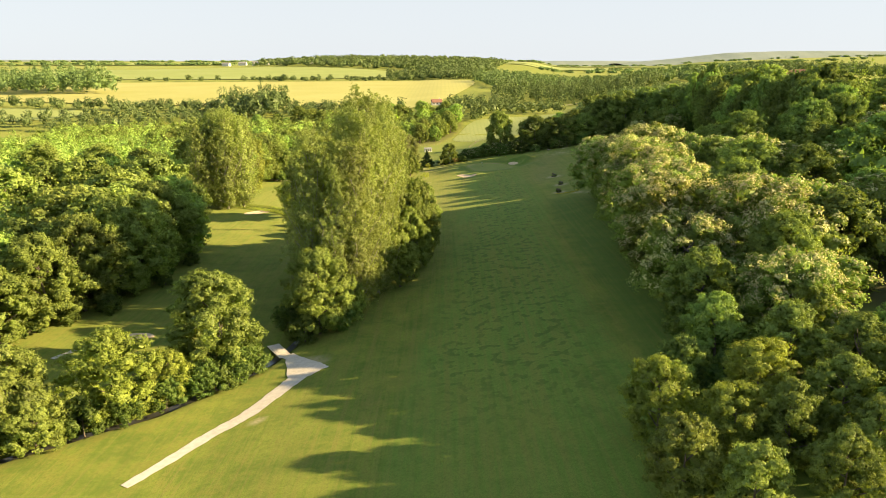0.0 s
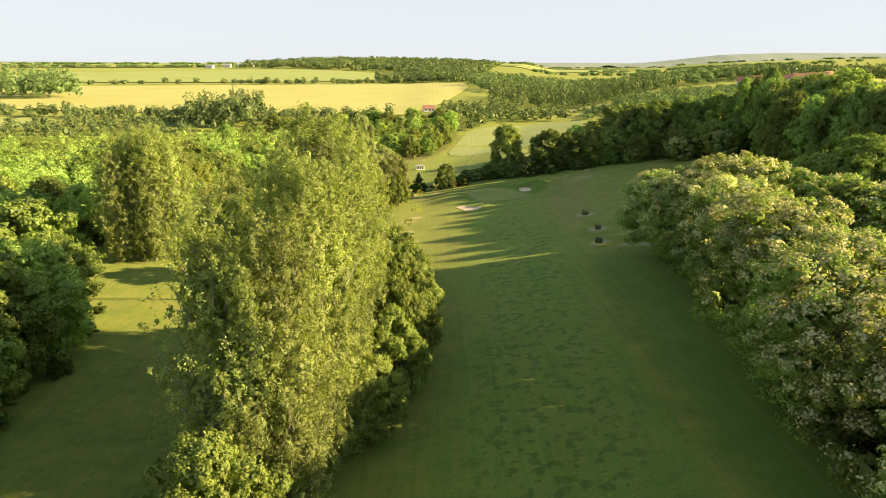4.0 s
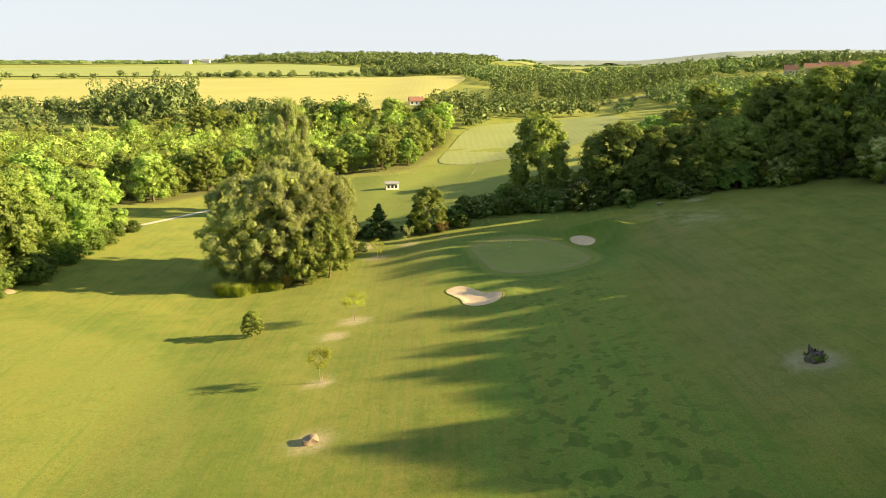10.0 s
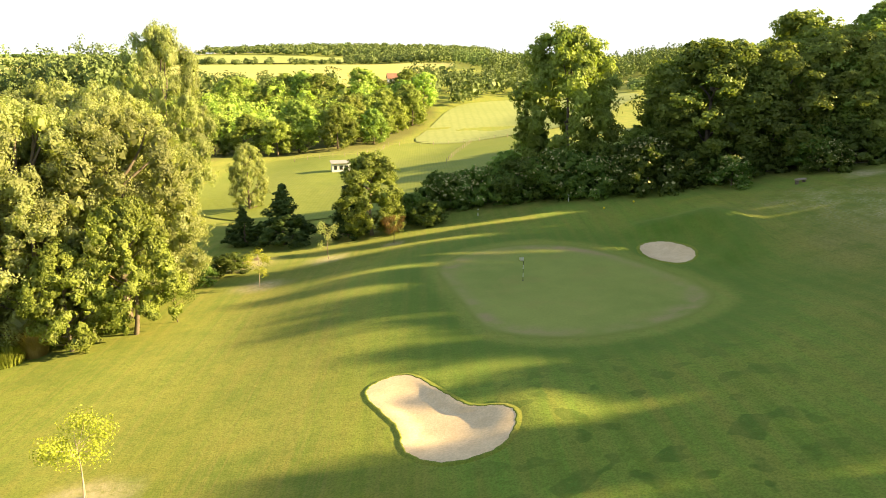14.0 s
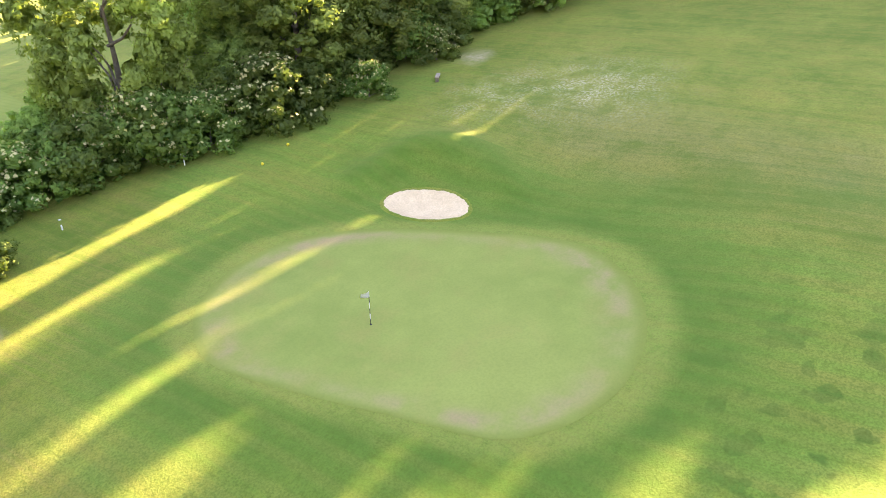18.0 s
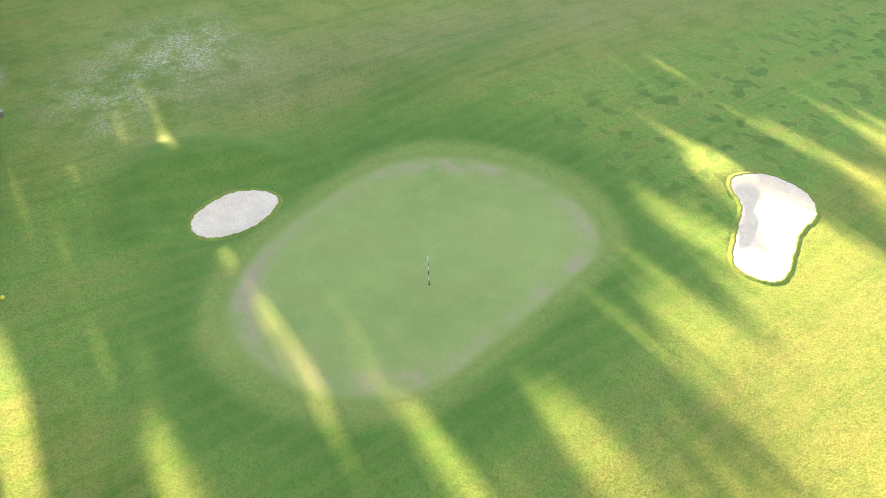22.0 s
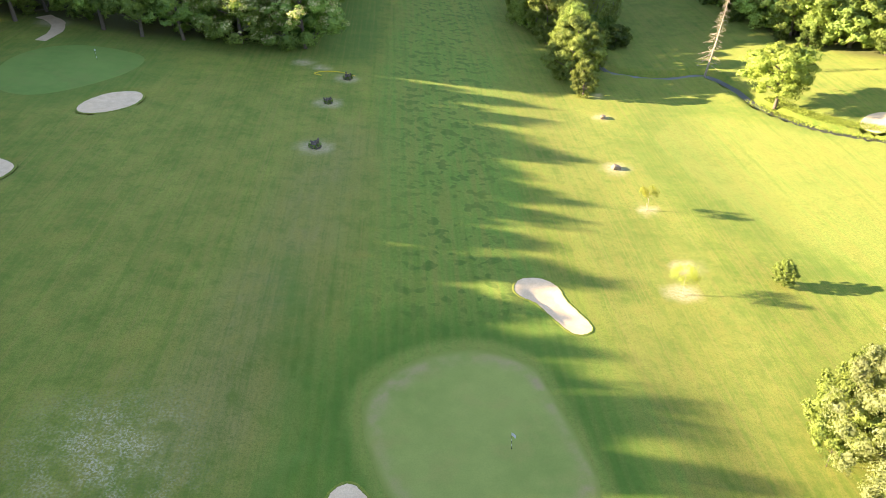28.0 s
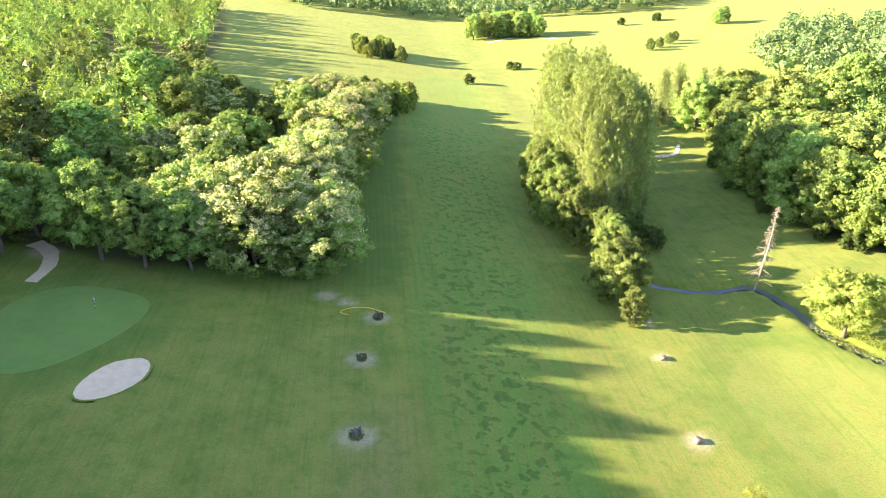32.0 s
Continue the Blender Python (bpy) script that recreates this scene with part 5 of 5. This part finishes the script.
def rock(u, v, size, seed, turn):
    bm = bmesh.new()
    bmesh.ops.create_icosphere(bm, subdivisions=3, radius=1.0)
    for w in bm.verts:
        w.co.x, w.co.y, w.co.z = w.co.x * size, w.co.y * size * 0.7, max(-0.3, w.co.z) * size * 0.75
        w.co.x = max(-size * 0.7, min(size * 0.75, w.co.x))
        w.co.y = max(-size * 0.5, min(size * 0.52, w.co.y))
        w.co.z = min(size * 0.5 + 0.2 * w.co.x, w.co.z)
    lumpy(bm, 0.16 * size, 1.3 / size, seed)
    me = bpy.data.meshes.new("boulder")
    bm.to_mesh(me)
    bm.free()
    me.materials.append(ROCK)
    ob = new("boulder", me)
    ob.matrix_basis = pose(u * K, v * K, float(height(u * K, v * K)) + 0.05, 0, 0, turn)
    return tagged(ob, "pale sandstone boulder on a bare patch", "rock", "boulders beside the fairway")


rock(-7.0, 216.0, 1.05, 3, 20)
rock(-9.6, 197.8, 0.95, 8, 70)


def stump(u, v, seed, wide=1.0):
    """A blackened, broken tree stump with roots, upright splinters and a fringe of weeds."""
    r = np.random.default_rng(seed)
    e = empty("tree_stump", u * K, v * K, None, r.uniform(0, 6))
    bm = bmesh.new()
    bmesh.ops.create_cone(bm, cap_ends=True, segments=16, radius1=0.95 * wide, radius2=0.6 * wide, depth=1.0, matrix=Matrix.Translation((0, 0, 0.35)))
    bmesh.ops.subdivide_edges(bm, edges=bm.edges[:], cuts=2, use_grid_fill=True)
    for w in bm.verts:
        if w.co.z > 0.8:
            w.co.z += r.uniform(-0.35, 0.25)
    part("stump_body", lumpy(bm, 0.22, 1.4, seed), CHAR, e, flat=False)
    for i in range(6):
        a = i * 1.05 + r.uniform(-0.3, 0.3)
        v1, f1 = tube((0.5 * math.cos(a), 0.5 * math.sin(a), 0.35), (1.15 * wide * math.cos(a), 1.15 * wide * math.sin(a), 0.02), 0.22, 0.09, 7, 0.06, 4)
        mesh_object("root", v1, f1.tolist(), CHAR, e)
    for i in range(4):
        a = r.uniform(0, 6.28)
        v1, f1 = tube((0.35 * math.cos(a), 0.35 * math.sin(a), 0.5), (0.7 * math.cos(a), 0.7 * math.sin(a), r.uniform(0.9, 1.5)), 0.2, 0.1, 6, 0.1, 3)
        mesh_object("splinter", v1, f1.tolist(), CHAR, e)
    n = 160
    a, rad = r.uniform(0, 6.28, n), r.uniform(0.5, 1.25, n) * wide
    p = np.stack([rad * np.cos(a), rad * np.sin(a), r.uniform(0.1, 0.7, n)], 1)
    new("weed_fringe", quick_mesh("weed_fringe", *leaves(p, unit(p * [1, 1, 0.2] + r.normal(size=(n, 3))), 0.2), LEAF["shrub"])).parent = e
    return tagged(e, "dark broken tree stump overgrown with weeds on bare soil", "tree stump", "stumps on the sloping rough")


stump(34.1, 217.0, 1, 0.9)
stump(33.6, 201.3, 2, 0.7)
stump(31.3, 190.2, 3, 0.8)
# the yellow hose and the log beside the last stump
hose_line = curve([(30.2, 188.6), (32.5, 187.4), (35, 187.6), (36.8, 189.0), (35.6, 189.8)], 6, False)
hose_z = height(hose_line[:, 0], hose_line[:, 1])
v1 = np.array([(x + 0.08 * math.cos(w) * 0.7, y + 0.08 * math.cos(w) * 0.7, z + 0.08 + 0.08 * math.sin(w)) for (x, y), z in zip(hose_line, hose_z) for w in np.arange(6) * math.pi / 3])
f1 = np.array([(k * 6 + i, k * 6 + (i + 1) % 6, k * 6 + 6 + (i + 1) % 6, k * 6 + 6 + i) for k in range(len(hose_line) - 1) for i in range(6)])
tagged(mesh_object("hose", v1, f1.tolist(), YELLOW_PAINT), "pale yellow hose lying on the grass", "hose")
LOG_Z = float(height(41.8 * K, 281.8 * K))
bench = empty("log_bench", 41.8 * K, 281.8 * K, LOG_Z, 0.5)
part("seat_log", box(bmesh.new(), 1.7, 0.38, 0.16, (0, 0, 0.42), 0.03), DEAD_WOOD, bench)
for x in (-0.6, 0.6):
    part("leg", box(bmesh.new(), 0.18, 0.34, 0.5, (x, 0, 0.1), 0.02), BARK, bench)
tagged(bench, "low wooden bench at the tee", "bench")
# tee markers and the tee sign
for u, v in ((24.9, 284.8), (27.8, 285.2)):
    bm = bmesh.new()
    bmesh.ops.create_uvsphere(bm, u_segments=14, v_segments=10, radius=0.13, matrix=Matrix.Translation((0, 0, 0.12)))
    me = bpy.data.meshes.new("tee_marker")
    bm.to_mesh(me)
    bm.free()
    me.materials.append(YELLOW_PAINT)
    me.shade_smooth()
    m = new("tee_marker", me)
    m.location = (u * K, v * K, float(height(u * K, v * K)))
    tagged(m, "yellow ball tee marker on the grass", "tee marker", "tee markers")
sign = empty("tee_sign", 22.6 * K, 290.2 * K, None, radians(-20))
part("post", box(bmesh.new(), 0.09, 0.07, 1.3, (0, 0, 0.55), 0.01), PAINT_WHITE, sign)
part("board", box(bmesh.new(), 0.45, 0.05, 0.5, (0, -0.06, 0.95), 0.015), PAINT_WHITE, sign, "white sign board")
part("picture_panel", box(bmesh.new(), 0.4, 0.012, 0.26, (0, -0.092, 1.05), 0.0), LEAF["bright"], sign, "green picture panel")
part("text_bar", box(bmesh.new(), 0.3, 0.012, 0.05, (0, -0.092, 0.83), 0.0), BLACK_PAINT, sign)
tagged(sign, "white tee sign with a green panel before the hedge", "sign")
small = empty("distance_post", 13.4 * K, 290.5 * K)
part("post", box(bmesh.new(), 0.1, 0.1, 0.5, (0, 0, 0.15), 0.01), PAINT_WHITE, small)
part("cap", box(bmesh.new(), 0.16, 0.16, 0.05, (0, 0, 0.82), 0.01), PAINT_WHITE, small)
tagged(small, "short white post beside the hedge", "post")


def sapling(u, v, tall, crown, n, leaf, label, low=0.45, stem=0.045, stake=False):
    """A young tree: thin stem, a few twigs, a loose crown."""
    e = empty("sapling", u * K, v * K, None, rng.uniform(0, 6))
    pieces = [tube((0, 0, -0.1), (rng.normal(0, 0.05), 0, tall * 0.8), stem, stem * 0.4, 7, 0.02, 4)]
    tips = []
    for i in range(9):
        a = i * 2.4
        z = tall * rng.uniform(low, 0.75)
        tip = (crown * 0.75 * math.cos(a), crown * 0.75 * math.sin(a), z + tall * rng.uniform(0.08, 0.22))
        tips.append(tip)
        pieces.append(tube((0, 0, z), tip, stem * 0.4, stem * 0.12, 5, 0.05, 2))
    tv, tf = joined(pieces)
    new("stem", quick_mesh("stem", tv, tf, BARK if leaf != "young" else DEAD_WOOD)).parent = e
    n *= 3
    t = np.array(tips)[rng.integers(9, size=n)]
    d = unit(rng.normal(size=(n, 3)))
    p = t + d * crown * rng.uniform(0.15, 0.5, n)[:, None]
    new("crown", quick_mesh("crown", *leaves(p, unit(d + 0.5 * rng.normal(size=(n, 3))), 0.07), LEAF[leaf])).parent = e
    if stake:
        part("stake", rod(bmesh.new(), 0.03, 0.03, 1.4, Matrix.Translation((0.25, 0, -0.1)), 6), DEAD_WOOD, e)
    return tagged(e, label, "sapling", "young trees along the fairway")


sapling(-7.9, 227.7, 4.2, 1.35, 700, "young", "slender yellow-leaved sapling in a bare patch", stake=True)
sapling(-6.4, 245.4, 4.2, 1.7, 800, "young", "spreading yellow-leaved sapling in a bare patch", stake=True)
sapling(-5.8, 275.6, 4.0, 1.2, 420, "young", "thin yellow sapling in a bare patch", 0.3)
sapling(-0.9, 282.0, 4.4, 1.1, 260, "willow", "pale almost leafless sapling in a bare patch", 0.2)
sapling(-10.1, 268.3, 4.4, 1.5, 700, "shrub", "small dark green tree in the rough", 0.35)
sapling(5.0, 284.2, 3.4, 1.2, 600, "rust", "small rust-leaved tree beside the meadow", 0.3)
ASH.plant(-18.3, 243.5, 3.8, 1.0, "small dense bright green tree in mown grass")
SHRUB.plant(-9.5, 281, 2.2, 1.5, "low green shrub in a planted bed", "planted bed")
SHRUB.plant(-11.5, 278, 2.4, 1.3, "low green shrub in a planted bed", "planted bed")
rock(-9.0, 284.2, 0.5, 11, 30)
rock(-10.2, 285.0, 0.6, 12, 80)
rock(-8.2, 285.4, 0.4, 13, 10)


def tuft(u, v, tall, wide, leaf, label):
    """A clump of long arching grass blades."""
    n = 1200
    a, r0 = rng.uniform(0, 6.283, n), wide * np.sqrt(rng.uniform(0, 1, n))
    lean = rng.uniform(0.15, 0.75, n)
    h0 = tall * rng.uniform(0.6, 1.05, n) * (1 - 0.35 * (r0 / wide) ** 2)
    base = np.stack([r0 * np.cos(a), r0 * np.sin(a), np.full(n, -0.05)], 1)
    out = np.stack([np.cos(a), np.sin(a), np.zeros(n)], 1)
    side = np.stack([-np.sin(a), np.cos(a), np.zeros(n)], 1) * 0.026
    mid = base + out * (lean * h0 * 0.4)[:, None] + np.array([0, 0, 1]) * (h0 * 0.6)[:, None]
    tip = base + out * (lean * h0)[:, None] + np.array([0, 0, 1]) * h0[:, None]
    verts = np.stack([base - side, base + side, mid + side, mid - side, mid - side, mid + side, tip + side * 0.2, tip - side * 0.2], 1).reshape(-1, 3)
    me = quick_mesh("ornamental_grass", verts, np.arange(8 * n).reshape(-1, 4), LEAF[leaf])
    ob = new("ornamental_grass", me)
    ob.location = (u * K, v * K, float(height(u * K, v * K)))
    return tagged(ob, label, "grass clump", "ornamental grasses before the willows")


for u, v, m, w, k in ((-27.2, 262.6, 2.4, 1.3, "olive"), (-25.8, 262.2, 2.6, 1.4, "olive"), (-24.2, 261.8, 2.2, 1.3, "olive"), (-22.6, 263, 1.7, 1.1, "olive"), (-21.2, 263.4, 2.0, 1.3, "olive"), (-19.6, 263.2, 2.0, 1.2, "olive"), (-18.2, 264.2, 2.9, 0.8, "gold")):
    tuft(u, v, m, w, k, "clump of tall golden-green grass before the willows")

# tall yellow-green grass along the far bank of the stream
bank_line = STREAM[[i for i in range(len(STREAM)) if -62 * K < STREAM[i][0] < -38 * K and STREAM[i][1] > 183 * K]]
n = 5200
k = rng.integers(len(bank_line) - 1, size=n)
at = bank_line[k] + (bank_line[k + 1] - bank_line[k]) * rng.uniform(0, 1, n)[:, None]
way = unit(bank_line[k + 1] - bank_line[k])
at = at + np.stack([way[:, 1], -way[:, 0]], 1) * -rng.uniform(1.9, 5.0, n)[:, None] * np.where(rng.uniform(0, 1, n) < 0.8, 1.0, -0.5)[:, None]
up = height(at[:, 0], at[:, 1]) + rng.uniform(0.05, 0.45, n)
side = unit(rng.normal(size=(n, 3)) * np.array([1, 1, 0.25]))
tagged(new("bank_grass", quick_mesh("bank_grass", *leaves(np.stack([at[:, 0], at[:, 1], up], 1), side, 0.2, 0.3), LEAF["olive"])), "tall yellow-green grass on the stream bank", "grass", kind="stuff")

# the bare leaning conifer by the stream
dead = empty("dead_tree", -34.2 * K, 177.2 * K)
lean_top = np.array((-3.4, -1.4, 18.0))
tv, tf = tube((0, 0, -0.3), lean_top, 0.24, 0.03, 8, 0.01, 8)
mesh_object("trunk", tv, tf.tolist(), DEAD_WOOD, dead)
for i in range(84):
    s = 0.14 + 0.85 * i / 84
    a = rng.uniform(0, 6.283)
    L = (3.5 * (1.02 - s) + 0.3) * rng.uniform(0.7, 1.15)
    o = lean_top * s
    tip = o + np.array((L * math.cos(a), L * math.sin(a), -0.42 * L + 0.3))
    twigs = [tube(o, tip, 0.05, 0.02, 4, 0.06, 3)]
    for k in range(6):
        q = o + (tip - o) * (0.3 + 0.11 * k)
        twigs.append(tube(q, q + np.array((rng.normal(0, 0.35), rng.normal(0, 0.35), -0.3 - 0.3 * rng.uniform())), 0.014, 0.006, 3, 0.1, 1))
    tv, tf = joined(twigs)
    mesh_object("branch", tv, tf.tolist(), DEAD_WOOD, dead)
tagged(dead, "bare dead conifer leaning by the stream", "tree")

# timber bridge over the stream
bridge = empty("footbridge", -23.6 * K, 95.4 * K, None, math.atan2(4.2, -2.7))
for i in range(24):
    part("plank", box(bmesh.new(), 0.22, 2.2, 0.07, (-2.9 + 0.25 * i, 0, 0.12), 0.01), GRAVEL, bridge)
for y in (-0.9, 0.9):
    part("beam", box(bmesh.new(), 6.4, 0.2, 0.3, (0, y, -0.08), 0.02), BARK, bridge)
tagged(bridge, "small pale plank footbridge over the stream", "bridge")


def hut(u, v, turn):
    e = empty("field_hut", u * K, v * K, None, radians(turn))
    part("wall", box(bmesh.new(), 4.0, 2.6, 2.2, (0, 0, 1.0), 0.03), PAINT_WHITE, e, "white painted wall")
    bm = bmesh.new()
    box(bm, 4.5, 3.2, 0.12, (0, 0, 2.22), 0.02, Matrix.Rotation(radians(5), 4, "X"))
    part("roof", bm, ROOF_GREY, e, "pale sheet roof")
    for x in (-1.2, 0.0, 1.2):
        w = part("window_opening", box(bmesh.new(), 0.7, 0.05, 0.9, (x, -1.31, 1.1), 0.01), DARK_GLASS, e)
        part("frame", box(bmesh.new(), 0.8, 0.04, 0.08, (x, -1.34, 1.6), 0.01), PAINT_WHITE, w)
    return tagged(e, "small white hut with dark openings in the meadow", "hut")


hut(-7.3, 350, 12)


def fence(points, gap, tall, label):
    line = curve(points, 10, False)
    e = empty("wire_fence", line[0][0], line[0][1])
    base = Vector(e.matrix_basis.translation)
    walk_len, last, tops = 0.0, None, []
    me = bpy.data.meshes.new("post")
    bm = rod(bmesh.new(), 0.07, 0.06, tall + 0.3, Matrix.Translation((0, 0, -0.3)), 6)
    bm.to_mesh(me)
    bm.free()
    me.materials.append(DEAD_WOOD)
    for p in line:
        if last is None or np.hypot(*(p - last)) >= gap:
            ob = new("post", me)
            ob.parent = e
            ob.location = Vector((p[0], p[1], float(height(*p)))) - base
            tops.append(ob.location.copy())
            last = p
    for k in (0.5, 0.95):
        v2, f2 = joined([tube(a + Vector((0, 0, tall * k)), b + Vector((0, 0, tall * k)), 0.012, 0.012, 4, 0, 1) for a, b in zip(tops, tops[1:])])
        mesh_object("wire", v2, f2.tolist(), CHAR, e)
    return tagged(e, label, "fence")


fence([(-20, 374), (-8, 374), (-2, 384), (2, 398), (34, 400)], 3.0, 1.2, "post and wire fence along the meadow")
fence([(12, 344), (14, 360), (17, 380), (20, 398)], 3.0, 1.2, "post and wire fence across the meadow")


def gabled(name, u, v, turn, sx, sy, eaves, ridge, wall, roof, windows, label):
    """A plain house: walls, pitched roof with overhang, windows."""
    e = empty(name, u * K, v * K, float(height(u * K, v * K)) - 0.2, radians(turn))
    bm = bmesh.new()
    a = [bm.verts.new(c) for c in ((-sx / 2, -sy / 2, 0), (sx / 2, -sy / 2, 0), (sx / 2, sy / 2, 0), (-sx / 2, sy / 2, 0))]
    b = [bm.verts.new((w.co.x, w.co.y, eaves)) for w in a]
    g = [bm.verts.new((x, 0, ridge)) for x in (-sx / 2, sx / 2)]
    for i in range(4):
        j = (i + 1) % 4
        if i in (0, 2):
            bm.faces.new((a[i], a[j], b[j], b[i]))
    bm.faces.new((a[1], a[2], b[2], g[1], b[1]))
    bm.faces.new((a[3], a[0], b[0], g[0], b[3]))
    bm.faces.new(a[::-1])
    part("wall", bm, wall, e)
    for s in (-1, 1):
        bm = bmesh.new()
        o, rise = 0.5, (ridge - eaves) / (sy / 2)
        pts = [(-sx / 2 - o, s * (sy / 2 + o), eaves - o * rise), (sx / 2 + o, s * (sy / 2 + o), eaves - o * rise), (sx / 2 + o, 0, ridge), (-sx / 2 - o, 0, ridge)]
        low = [bm.verts.new(q) for q in pts]
        high = [bm.verts.new((q[0], q[1], q[2] + 0.25)) for q in pts]
        bm.faces.new(low)
        bm.faces.new(high[::-1])
        for i in range(4):
            bm.faces.new((low[i], low[(i + 1) % 4], high[(i + 1) % 4], high[i]))
        part("roof_slope", bm, roof, e)
    for i in range(windows):
        x = -sx / 2 + sx * (i + 0.5) / windows
        for s in (-1, 1):
            part("window", box(bmesh.new(), 1.1, 0.12, 1.4, (x, s * (sy / 2 + 0.03), eaves * 0.55), 0.02), DARK_GLASS, e)
    part("chimney", box(bmesh.new(), 0.8, 0.8, 1.8, (sx * 0.3, 0, ridge + 0.4), 0.03), wall, e)
    return tagged(e, label, "house")


gabled("house", -5, 572, 10, 9, 6, 3.0, 5.4, PAINT_WHITE, ROOF_RED, 3, "small white house with a red roof among trees")
for u, v, turn, sx, sy in ((322, 768, -15, 20, 12), (344, 776, -25, 24, 12), (338, 792, 60, 18, 11), (366, 782, -10, 20, 11), (300, 764, -20, 12, 9), (388, 790, -15, 22, 11), (404, 800, 30, 14, 10)):
    gabled("farm_building", u, v, turn, sx, sy, 5, 9.5, RENDERED, ROOF_RED, 5, "long farm building with a red tiled roof on the ridge")
for u, v in ((-430, 1700), (-400, 1720), (-370, 1700), (-340, 1710), (-470, 1730), (-500, 1700), (-300, 1690)):
    gabled("village_house", u, v, rng.uniform(-30, 30), 22, 12, 6, 10, PAINT_WHITE, ROOF_GREY, 3, "distant pale village house")
